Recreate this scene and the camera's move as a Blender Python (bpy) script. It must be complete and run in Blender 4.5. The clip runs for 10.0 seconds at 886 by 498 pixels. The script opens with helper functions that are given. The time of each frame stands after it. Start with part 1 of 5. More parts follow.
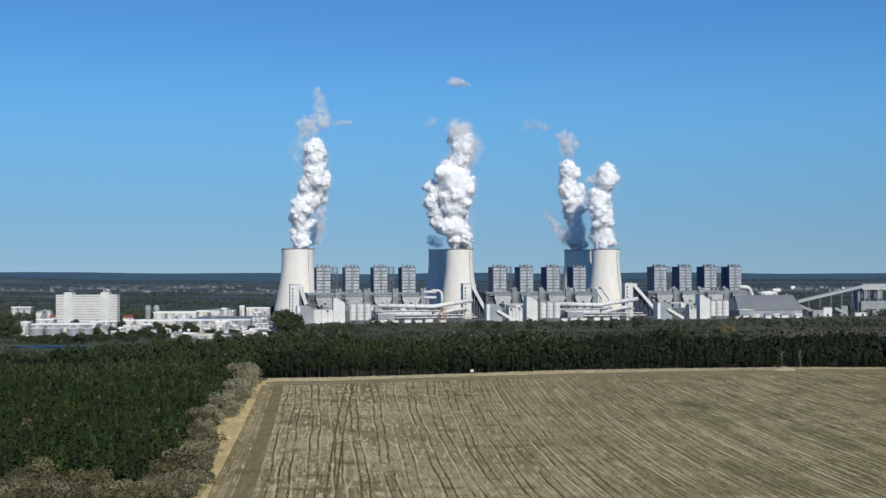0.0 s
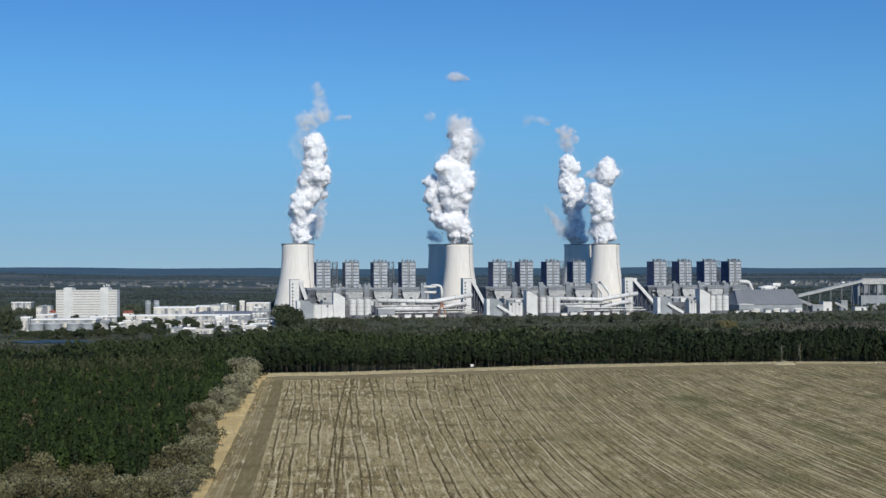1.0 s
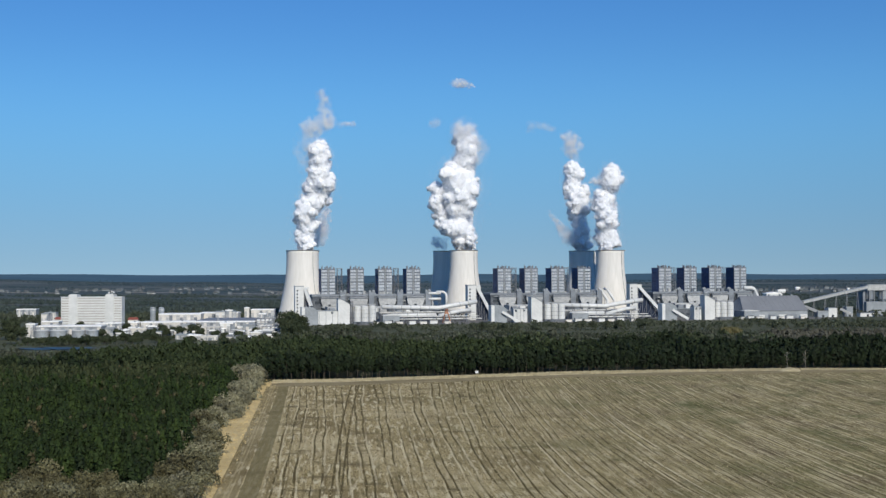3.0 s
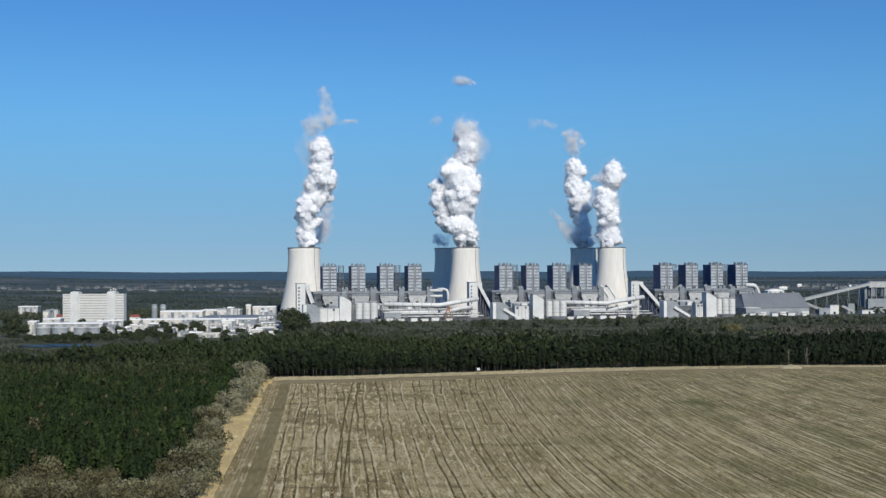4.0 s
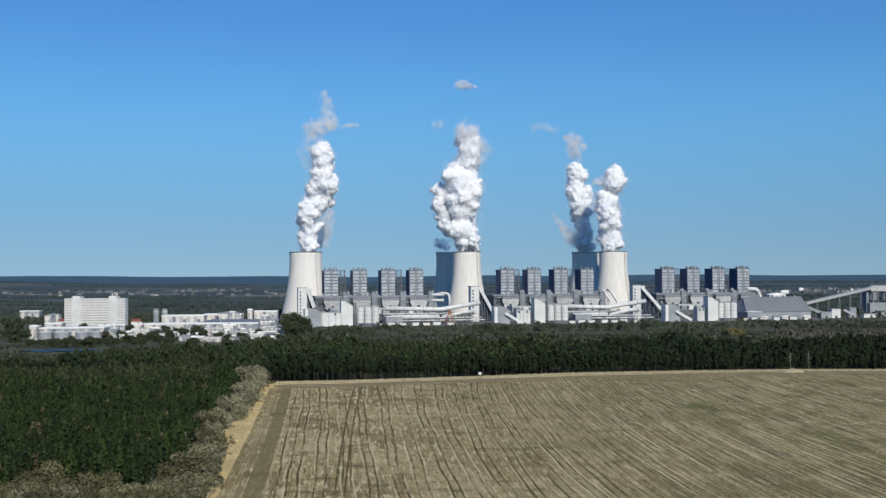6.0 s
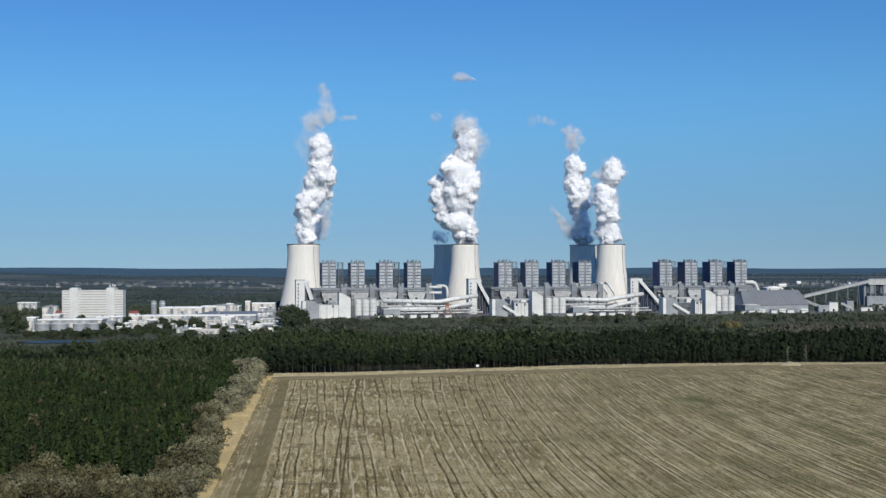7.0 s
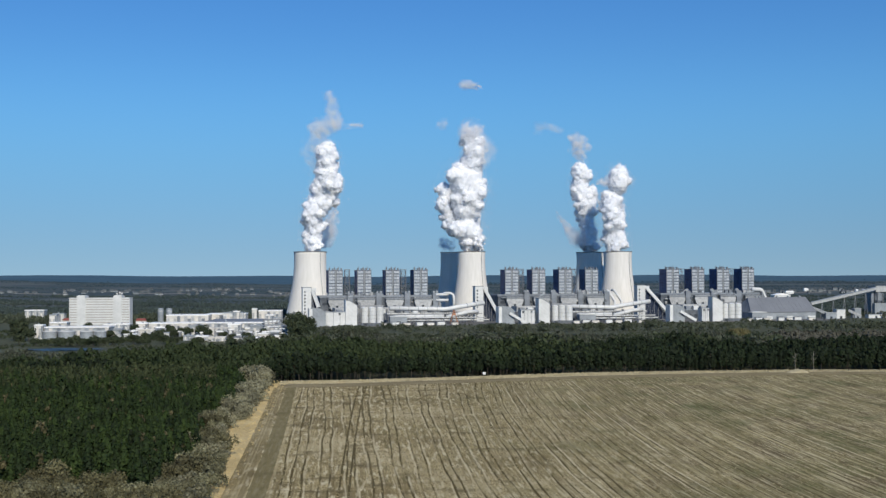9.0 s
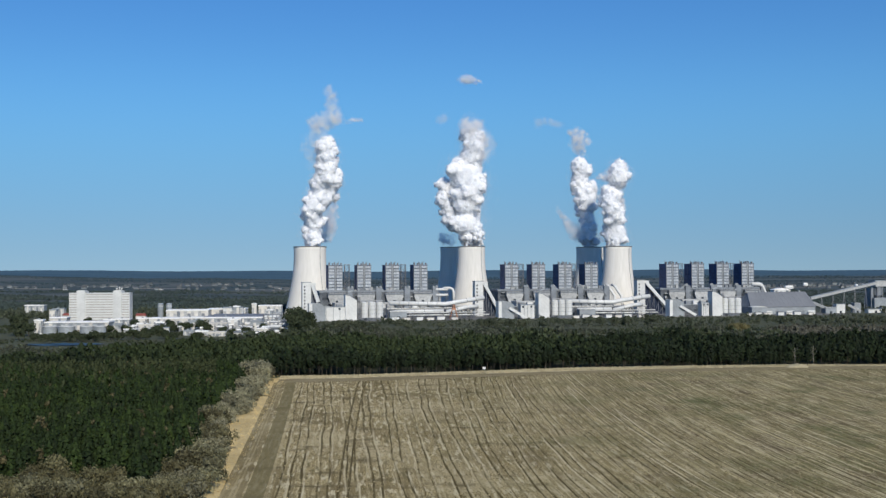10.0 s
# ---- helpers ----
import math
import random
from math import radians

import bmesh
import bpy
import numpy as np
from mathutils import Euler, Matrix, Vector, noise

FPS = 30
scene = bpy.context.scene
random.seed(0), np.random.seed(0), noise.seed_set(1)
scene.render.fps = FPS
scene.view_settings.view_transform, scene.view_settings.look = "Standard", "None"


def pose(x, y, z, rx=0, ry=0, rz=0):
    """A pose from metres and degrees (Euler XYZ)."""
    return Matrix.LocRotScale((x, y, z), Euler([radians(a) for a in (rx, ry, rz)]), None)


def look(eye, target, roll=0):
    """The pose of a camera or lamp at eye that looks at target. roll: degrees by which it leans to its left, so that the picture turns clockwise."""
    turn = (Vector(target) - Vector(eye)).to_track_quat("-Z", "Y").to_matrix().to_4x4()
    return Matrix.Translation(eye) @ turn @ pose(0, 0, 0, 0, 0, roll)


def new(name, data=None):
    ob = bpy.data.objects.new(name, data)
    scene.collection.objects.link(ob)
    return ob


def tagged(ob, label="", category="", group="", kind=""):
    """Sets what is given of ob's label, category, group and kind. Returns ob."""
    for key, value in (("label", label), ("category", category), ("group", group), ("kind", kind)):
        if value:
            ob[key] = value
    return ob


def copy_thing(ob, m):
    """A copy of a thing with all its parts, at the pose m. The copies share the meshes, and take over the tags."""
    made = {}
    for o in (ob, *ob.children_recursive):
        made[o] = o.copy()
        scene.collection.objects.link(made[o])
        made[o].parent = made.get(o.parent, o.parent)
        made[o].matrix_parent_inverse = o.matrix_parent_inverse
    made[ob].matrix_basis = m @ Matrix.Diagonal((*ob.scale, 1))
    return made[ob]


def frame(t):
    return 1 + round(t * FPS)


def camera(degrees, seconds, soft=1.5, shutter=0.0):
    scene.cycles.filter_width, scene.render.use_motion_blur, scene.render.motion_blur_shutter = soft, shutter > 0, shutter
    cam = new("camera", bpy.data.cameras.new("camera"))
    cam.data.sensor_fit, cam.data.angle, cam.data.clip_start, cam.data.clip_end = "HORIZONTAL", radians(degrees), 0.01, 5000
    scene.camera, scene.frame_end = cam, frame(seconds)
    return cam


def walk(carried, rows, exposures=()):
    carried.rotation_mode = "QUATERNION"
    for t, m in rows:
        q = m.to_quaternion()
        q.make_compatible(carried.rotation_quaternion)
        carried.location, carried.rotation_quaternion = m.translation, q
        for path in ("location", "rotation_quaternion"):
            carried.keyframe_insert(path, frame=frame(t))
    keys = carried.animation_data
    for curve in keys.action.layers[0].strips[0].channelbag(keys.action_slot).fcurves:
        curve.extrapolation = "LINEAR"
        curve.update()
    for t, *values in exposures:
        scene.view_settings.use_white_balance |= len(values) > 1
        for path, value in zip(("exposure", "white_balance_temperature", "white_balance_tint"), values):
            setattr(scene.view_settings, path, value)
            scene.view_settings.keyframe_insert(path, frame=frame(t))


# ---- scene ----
cam = camera(40.0, 10.0, soft=1.42)
walk(cam, [
    (0, pose(0, 0, 68, 91.171, 0.190, 0.000)),
    (0.5, pose(0, 0, 68, 91.018, 0.218, -0.016)),
    (1, pose(0, 0, 68, 90.928, 0.249, -0.003)),
    (1.5, pose(0, 0, 68, 90.993, 0.276, 0.061)),
    (2, pose(0, 0, 68, 91.133, 0.304, 0.130)),
    (2.5, pose(0, 0, 68, 91.189, 0.292, 0.145)),
    (2.7, pose(0, 0, 68, 91.265, 0.291, 0.200)),
    (3.8, pose(0, 0, 68, 91.098, 0.300, 0.235)),
    (4, pose(0, 0, 68, 91.102, 0.305, 0.288)),
    (4.5, pose(0, 0, 68, 91.246, 0.370, 0.288)),
    (5, pose(0, 0, 68, 91.246, 0.393, 0.369)),
    (5.5, pose(0, 0, 68, 91.363, 0.392, 0.315)),
    (5.7, pose(0, 0, 68, 91.338, 0.390, 0.383)),
    (6.8, pose(0, 0, 68, 91.048, 0.228, 0.236)),
    (7, pose(0, 0, 68, 90.946, 0.225, 0.256)),
    (7.5, pose(0, 0, 68, 90.996, 0.236, 0.372)),
    (8, pose(0, 0, 68, 91.098, 0.258, 0.420)),
    (8.5, pose(0, 0, 68, 91.206, 0.234, 0.466)),
    (9, pose(0, 0, 68, 91.295, 0.272, 0.565)),
    (9.5, pose(0, 0, 68, 91.136, 0.250, 0.488)),
    (10, pose(0, 0, 68, 91.053, 0.295, 0.556)),
])

# ---- light ----
SUN_AZ, SUN_EL = radians(18), radians(34)       # behind the camera, to its right
sun_way = Vector((math.sin(SUN_AZ) * math.cos(SUN_EL), -math.cos(SUN_AZ) * math.cos(SUN_EL), math.sin(SUN_EL)))
sun = new("sun", bpy.data.lights.new("sun", "SUN"))
sun.data.energy, sun.data.angle, sun.data.color = 4.7, radians(0.53), (1.0, 0.92, 0.79)
sun.matrix_world = look(sun_way * 100, (0, 0, 0))
world = bpy.data.worlds.new("sky")
scene.world = world
world.use_nodes = True
wn = world.node_tree
sky = wn.nodes.new("ShaderNodeTexSky")
sky.sky_type, sky.sun_disc = "NISHITA", False
sky.sun_elevation, sky.sun_rotation = SUN_EL, math.pi - SUN_AZ
sky.altitude, sky.air_density, sky.dust_density, sky.ozone_density = 100, 1.0, 0.0, 6.0
aim = wn.nodes.new("ShaderNodeVectorMath")          # the clear upper sky reaches low down
aim.operation = "ADD"
aim.inputs[1].default_value = (0, 0, 0.13)
norm = wn.nodes.new("ShaderNodeVectorMath")
norm.operation = "NORMALIZE"
wn.links.new(wn.nodes.new("ShaderNodeTexCoord").outputs["Generated"], aim.inputs[0])
wn.links.new(aim.outputs[0], norm.inputs[0])
wn.links.new(norm.outputs[0], sky.inputs["Vector"])
deep = wn.nodes.new("ShaderNodeHueSaturation")
deep.inputs["Saturation"].default_value = 1.18
wn.links.new(sky.outputs["Color"], deep.inputs["Color"])
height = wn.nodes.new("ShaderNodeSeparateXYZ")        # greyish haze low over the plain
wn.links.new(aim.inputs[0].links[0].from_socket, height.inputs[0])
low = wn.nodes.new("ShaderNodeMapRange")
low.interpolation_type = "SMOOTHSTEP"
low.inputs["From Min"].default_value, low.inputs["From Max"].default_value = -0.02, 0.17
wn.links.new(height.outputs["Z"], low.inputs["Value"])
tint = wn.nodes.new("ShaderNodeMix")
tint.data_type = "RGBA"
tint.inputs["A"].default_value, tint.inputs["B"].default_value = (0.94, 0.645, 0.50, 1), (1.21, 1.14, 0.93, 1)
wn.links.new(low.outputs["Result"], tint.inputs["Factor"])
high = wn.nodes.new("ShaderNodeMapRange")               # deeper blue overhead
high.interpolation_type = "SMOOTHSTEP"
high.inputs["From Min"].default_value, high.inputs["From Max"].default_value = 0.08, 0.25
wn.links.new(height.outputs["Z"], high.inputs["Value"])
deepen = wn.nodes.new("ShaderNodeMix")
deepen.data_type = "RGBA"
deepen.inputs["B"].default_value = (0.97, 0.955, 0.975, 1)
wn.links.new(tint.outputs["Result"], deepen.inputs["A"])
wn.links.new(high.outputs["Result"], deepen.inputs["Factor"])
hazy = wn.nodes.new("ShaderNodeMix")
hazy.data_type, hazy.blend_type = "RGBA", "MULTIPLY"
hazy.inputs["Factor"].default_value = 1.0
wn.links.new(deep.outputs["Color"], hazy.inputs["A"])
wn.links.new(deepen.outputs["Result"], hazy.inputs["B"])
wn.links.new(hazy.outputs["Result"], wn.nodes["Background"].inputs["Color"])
wn.nodes["Background"].inputs["Strength"].default_value = 0.138
scene.view_settings.exposure = 0.0

rng = np.random.default_rng(7)
random.seed(7)


# ---- materials ----
def surface(name, low, high, scale=0.2, rough=0.8, metal=0.0, bump=0.0, fine=6.0, spread=0.0, island=False, through_light=0.0, world_space=False, each=0.0, wide=1.0, tall=1.0):
    """Two tones mixed by coarse and fine grain; spread: how far single pieces differ."""
    m = bpy.data.materials.new(name)
    m.use_nodes = True
    t = m.node_tree
    n, link = t.nodes, t.links
    bsdf = n["Principled BSDF"]
    if world_space:
        src = n.new("ShaderNodeNewGeometry").outputs["Position"]
    else:
        src = n.new("ShaderNodeTexCoord").outputs["Object"]
    if wide != 1 or tall != 1:
        mp = n.new("ShaderNodeMapping")
        mp.inputs["Scale"].default_value = (1 / wide, 1, 1 / tall)
        link.new(src, mp.inputs["Vector"])
        src = mp.outputs["Vector"]
    fac = []
    for s, detail in ((scale, 4), (scale * fine, 3)):
        tex = n.new("ShaderNodeTexNoise")
        tex.inputs["Scale"].default_value, tex.inputs["Detail"].default_value = s, detail
        link.new(src, tex.inputs["Vector"])
        fac.append(tex.outputs["Fac"])
    add = n.new("ShaderNodeMath")
    add.operation = "MULTIPLY_ADD"
    add.inputs[1].default_value = 0.55
    link.new(fac[0], add.inputs[0])
    half = n.new("ShaderNodeMath")
    half.operation = "MULTIPLY"
    half.inputs[1].default_value = 0.45
    link.new(fac[1], half.inputs[0])
    link.new(half.outputs[0], add.inputs[2])
    ramp = n.new("ShaderNodeMapRange")
    ramp.inputs["From Min"].default_value, ramp.inputs["From Max"].default_value = 0.36, 0.64
    link.new(add.outputs[0], ramp.inputs["Value"])
    mix = n.new("ShaderNodeMix")
    mix.data_type = "RGBA"
    mix.inputs["A"].default_value, mix.inputs["B"].default_value = (*low, 1), (*high, 1)
    link.new(ramp.outputs["Result"], mix.inputs["Factor"])
    colour = mix.outputs["Result"]
    if spread:
        hsv = n.new("ShaderNodeHueSaturation")
        ran = n.new("ShaderNodeNewGeometry").outputs["Random Per Island"] if island else n.new("ShaderNodeObjectInfo").outputs["Random"]
        val = n.new("ShaderNodeMapRange")
        val.inputs["To Min"].default_value, val.inputs["To Max"].default_value = 1 - spread, 1 + spread
        link.new(ran, val.inputs["Value"])
        tone = val.outputs["Result"]
        if each:
            val2, mul = n.new("ShaderNodeMapRange"), n.new("ShaderNodeMath")
            val2.inputs["To Min"].default_value, val2.inputs["To Max"].default_value = 1 - each, 1 + each
            mul.operation = "MULTIPLY"
            link.new(n.new("ShaderNodeObjectInfo").outputs["Random"], val2.inputs["Value"])
            link.new(tone, mul.inputs[0])
            link.new(val2.outputs["Result"], mul.inputs[1])
            tone = mul.outputs[0]
        link.new(tone, hsv.inputs["Value"])
        link.new(colour, hsv.inputs["Color"])
        colour = hsv.outputs["Color"]
    link.new(colour, bsdf.inputs["Base Color"])
    bsdf.inputs["Roughness"].default_value, bsdf.inputs["Metallic"].default_value = rough, metal
    bsdf.inputs["Specular IOR Level"].default_value = 0.3
    if bump:
        b = n.new("ShaderNodeBump")
        b.inputs["Strength"].default_value, b.inputs["Distance"].default_value = 0.6, bump
        link.new(fac[1], b.inputs["Height"])
        link.new(b.outputs["Normal"], bsdf.inputs["Normal"])
    if through_light:
        tr = n.new("ShaderNodeBsdfTranslucent")
        link.new(colour, tr.inputs["Color"])
        both = n.new("ShaderNodeMixShader")
        both.inputs["Fac"].default_value = through_light
        link.new(bsdf.outputs[0], both.inputs[1])
        link.new(tr.outputs[0], both.inputs[2])
        link.new(both.outputs[0], n["Material Output"].inputs["Surface"])
    return m


concrete = surface("tower_concrete", (0.560, 0.555, 0.520), (0.640, 0.632, 0.600), 0.08, 0.9, bump=0.1, fine=4, tall=9.0)
concrete_dark = surface("rim_concrete", (0.13, 0.12, 0.11), (0.2, 0.19, 0.17), 0.1, 0.9)
# navy puts the blue shade of the boiler flanks into the colour
shade_navy = surface("shade_navy_cladding", (0.020, 0.052, 0.140), (0.034, 0.080, 0.200), 0.15, 0.6, spread=0.2)
shadow_dark = surface("shadow_dark_cladding", (0.007, 0.014, 0.034), (0.014, 0.026, 0.056), 0.15, 0.6, spread=0.2)
mid_steel = surface("grey_cladding", (0.115, 0.132, 0.150), (0.205, 0.230, 0.255), 0.1, 0.6, spread=0.12)
dark_grey = surface("dark_grey_cladding", (0.046, 0.056, 0.070), (0.125, 0.14, 0.155), 0.12, 0.7, fine=5)
pale_panel = surface("pale_cladding", (0.27, 0.31, 0.35), (0.44, 0.475, 0.51), 0.2, 0.5, spread=0.15)
white_clad = surface("white_cladding", (0.465, 0.480, 0.472), (0.585, 0.600, 0.590), 0.08, 0.45, spread=0.05)
white_roof = surface("white_roof_sheet", (0.70, 0.71, 0.70), (0.82, 0.825, 0.81), 0.08, 0.5)
cream_clad = surface("cream_stucco", (0.42, 0.41, 0.38), (0.60, 0.585, 0.54), 0.1, 0.8, spread=0.1)
cream_dark = surface("tan_window_band", (0.24, 0.225, 0.20), (0.34, 0.32, 0.285), 0.2, 0.5)
bay_grey = surface("weathered_pale_stucco", (0.24, 0.25, 0.25), (0.42, 0.435, 0.435), 0.25, 0.85, spread=0.1)
grey_roof = surface("grey_roof_sheet", (0.140, 0.152, 0.168), (0.165, 0.178, 0.194), 0.05, 0.6)
blue_grey = surface("blue_grey_cladding", (0.180, 0.202, 0.218), (0.275, 0.305, 0.325), 0.08, 0.55)
window_dark = surface("dark_glazing", (0.03, 0.035, 0.045), (0.06, 0.07, 0.08), 0.3, 0.15)
lattice_steel = surface("galvanised_steel", (0.2, 0.21, 0.22), (0.3, 0.31, 0.32), 0.5, 0.5, 0.4)
red_roof = surface("red_roof_tile", (0.17, 0.055, 0.048), (0.25, 0.085, 0.072), 0.4, 0.9)

pine_leaf = surface("pine_needles", (0.003, 0.009, 0.001), (0.018, 0.036, 0.005), 0.16, 0.8, fine=5, spread=0.25, island=True, through_light=0.15, world_space=True)
mixed_leaf = surface("mixed_foliage", (0.033, 0.046, 0.028), (0.086, 0.100, 0.063), 0.03, 0.8, fine=6, spread=0.4, island=True, through_light=0.2, world_space=True)
shrub_leaf = surface("silvery_shrub_leaves", (0.114, 0.111, 0.064), (0.238, 0.231, 0.150), 0.25, 0.8, fine=5, spread=0.16, island=True, through_light=0.12, world_space=True, each=0.35)
belt_leaf = surface("tall_pine_needles", (0.002, 0.006, 0.001), (0.012, 0.024, 0.005), 0.12, 0.8, fine=5, spread=0.2, island=True, through_light=0.12, world_space=True)
bark = surface("pine_bark", (0.035, 0.029, 0.022), (0.085, 0.070, 0.055), 0.6, 0.95, spread=0.3)


# ---- mesh helpers ----
def part(name, bm, material, parent=None, label="", smooth=False):
    me = bpy.data.meshes.new(name)
    bmesh.ops.recalc_face_normals(bm, faces=bm.faces)
    bm.to_mesh(me)
    bm.free()
    me.materials.append(material)
    if smooth:
        me.polygons.foreach_set("use_smooth", [True] * len(me.polygons))
    ob = new(name, me)
    ob.parent = parent
    if label:
        ob["label"] = label
    return ob


def thing(name, m, label, category, group=""):
    ob = new(name)
    ob.matrix_world = m
    return tagged(ob, label, category, group)


def box(bm, x0, x1, y0, y1, z0, z1):
    v = [bm.verts.new((x, y, z)) for z in (z0, z1) for x, y in ((x0, y0), (x1, y0), (x1, y1), (x0, y1))]
    for f in ((0, 3, 2, 1), (4, 5, 6, 7), (0, 1, 5, 4), (1, 2, 6, 5), (2, 3, 7, 6), (3, 0, 4, 7)):
        bm.faces.new([v[i] for i in f])
    return bm


def boxes(*rows):
    bm = bmesh.new()
    for r in rows:
        box(bm, *r)
    return bm


def prism(bm, outline, y0, y1):
    """An outline in x and z, drawn out from y0 to y1."""
    a = [bm.verts.new((x, y0, z)) for x, z in outline]
    b = [bm.verts.new((x, y1, z)) for x, z in outline]
    bm.faces.new(a)
    bm.faces.new(b[::-1])
    for i in range(len(a)):
        j = (i + 1) % len(a)
        bm.faces.new((a[i], b[i], b[j], a[j]))
    return bm


def lathe(bm, profile, seg=48, centre=(0, 0)):
    rings = []
    for r, z in profile:
        rings.append([bm.verts.new((centre[0] + r * math.cos(2 * math.pi * k / seg), centre[1] + r * math.sin(2 * math.pi * k / seg), z)) for k in range(seg)])
    for a, b in zip(rings, rings[1:]):
        for k in range(seg):
            j = (k + 1) % seg
            bm.faces.new((a[k], a[j], b[j], b[k]))
    return rings


def drum(bm, r, z0, z1, seg=24, centre=(0, 0), dome=0.0):
    rings = lathe(bm, [(r, z0), (r, z1)] + ([(r * 0.7, z1 + dome * 0.6), (r * 0.2, z1 + dome)] if dome else []), seg, centre)
    bm.faces.new(rings[0][::-1])
    bm.faces.new(rings[-1])
    return bm


def tube(bm, points, r, seg=10):
    """A round pipe along points, with closed ends."""
    rings = []
    pts = [Vector(p) for p in points]
    for i, p in enumerate(pts):
        d = (pts[min(i + 1, len(pts) - 1)] - pts[max(i - 1, 0)]).normalized()
        side = d.cross(Vector((0, 0, 1)))
        side = side.normalized() if side.length > 0.01 else Vector((1, 0, 0))
        up = side.cross(d)
        rings.append([bm.verts.new(p + r * (math.cos(2 * math.pi * k / seg) * side + math.sin(2 * math.pi * k / seg) * up)) for k in range(seg)])
    for a, b in zip(rings, rings[1:]):
        for k in range(seg):
            j = (k + 1) % seg
            bm.faces.new((a[k], a[j], b[j], b[k]))
    bm.faces.new(rings[0][::-1])
    bm.faces.new(rings[-1])
    return bm


def bar(bm, p, q, w=0.3):
    return tube(bm, (p, q), w, 4)


def gallery(bm, p, q, w, h):
    """A boxed conveyor bridge between two points."""
    p, q = Vector(p), Vector(q)
    d = (q - p).normalized()
    side = d.cross(Vector((0, 0, 1))).normalized() * (w / 2)
    up = side.normalized().cross(d) * (h / 2)
    ends = [[bm.verts.new(e + s * side + u * up) for s, u in ((-1, -1), (1, -1), (1, 1), (-1, 1))] for e in (p, q)]
    for k in range(4):
        j = (k + 1) % 4
        bm.faces.new((ends[0][k], ends[0][j], ends[1][j], ends[1][k]))
    bm.faces.new(ends[0][::-1])
    bm.faces.new(ends[1])
    return bm


def lots(name, quads, material, loops=4):
    """One mesh from an array of loose faces (n, 4, 3)."""
    quads = np.ascontiguousarray(quads, dtype=np.float32).reshape(-1, loops, 3)
    n = len(quads)
    me = bpy.data.meshes.new(name)
    me.vertices.add(n * loops)
    me.vertices.foreach_set("co", quads.ravel())
    me.loops.add(n * loops)
    me.loops.foreach_set("vertex_index", np.arange(n * loops, dtype=np.int32))
    me.polygons.add(n)
    me.polygons.foreach_set("loop_start", np.arange(0, n * loops, loops, dtype=np.int32))
    me.update()
    me.validate()
    me.materials.append(material)
    return me


# ---- the ground ----
PLANT_Z = -6.0


def ground_z(x, y):
    """Hill under the lookout, flat fields, the plant's lower plain, and the far rise."""
    x, y = np.asarray(x, float), np.asarray(y, float)
    d = np.hypot(x, y)
    hill = 56 * np.clip(1 - d / 320, 0, 1) ** 1.15
    s = np.clip((y - 930) / 450, 0, 1)
    low = PLANT_Z * s * s * (3 - 2 * s)
    f = np.clip((d - 2900) / 1950, 0, 1)
    far = (73.4 + 1.5 * np.sin(x / 310) + 2.0 * np.sin(x / 130 + 1) + 3.5 * np.exp(-((x - 1150) / 330) ** 2)) * f ** 1.25 - 0.0040 * x * f
    return hill + low + far


def sheet(name, xs, ys, zs, material):
    """A grid mesh over arrays of the same shape (rows, columns)."""
    r, c = xs.shape
    me = bpy.data.meshes.new(name)
    co = np.stack([xs, ys, zs], -1).reshape(-1, 3)
    i = np.arange(r * c).reshape(r, c)
    f = np.stack([i[:-1, :-1], i[:-1, 1:], i[1:, 1:], i[1:, :-1]], -1).reshape(-1, 4)
    me.vertices.add(len(co))
    me.vertices.foreach_set("co", co.astype(np.float32).ravel())
    me.loops.add(f.size)
    me.loops.foreach_set("vertex_index", f.astype(np.int32).ravel())
    me.polygons.add(len(f))
    me.polygons.foreach_set("loop_start", np.arange(0, f.size, 4, dtype=np.int32))
    me.update()
    me.validate()
    me.polygons.foreach_set("use_smooth", [True] * len(f))
    me.materials.append(material)
    return new(name, me)


ground_mat = surface("meadow_and_forest_floor", (0.032, 0.040, 0.018), (0.075, 0.078, 0.040), 0.006, 0.95, fine=12, world_space=True)
gn, gl = ground_mat.node_tree.nodes, ground_mat.node_tree.links
gsep, gfar, gmix = gn.new("ShaderNodeSeparateXYZ"), gn.new("ShaderNodeMapRange"), gn.new("ShaderNodeMix")
gl.new(gn.new("ShaderNodeNewGeometry").outputs["Position"], gsep.inputs[0])
gfar.inputs["From Min"].default_value, gfar.inputs["From Max"].default_value = 1950, 2700    # distance haze put into the colour: far ground turns blue-grey
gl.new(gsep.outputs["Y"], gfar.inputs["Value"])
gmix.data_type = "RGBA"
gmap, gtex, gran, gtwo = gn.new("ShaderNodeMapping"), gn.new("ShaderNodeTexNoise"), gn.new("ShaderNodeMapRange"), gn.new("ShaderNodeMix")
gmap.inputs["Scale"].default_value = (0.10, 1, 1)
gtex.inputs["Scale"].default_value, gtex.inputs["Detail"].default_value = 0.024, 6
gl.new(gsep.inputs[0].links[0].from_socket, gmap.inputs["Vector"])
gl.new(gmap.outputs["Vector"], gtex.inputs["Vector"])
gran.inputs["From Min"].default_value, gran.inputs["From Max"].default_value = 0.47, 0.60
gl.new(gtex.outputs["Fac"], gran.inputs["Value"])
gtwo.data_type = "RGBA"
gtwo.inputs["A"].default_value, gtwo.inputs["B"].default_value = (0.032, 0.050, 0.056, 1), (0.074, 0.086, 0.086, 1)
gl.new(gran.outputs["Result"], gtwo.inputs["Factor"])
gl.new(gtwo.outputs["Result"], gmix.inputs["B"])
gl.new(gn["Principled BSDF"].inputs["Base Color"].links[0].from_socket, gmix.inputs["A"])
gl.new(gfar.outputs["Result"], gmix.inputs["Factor"])
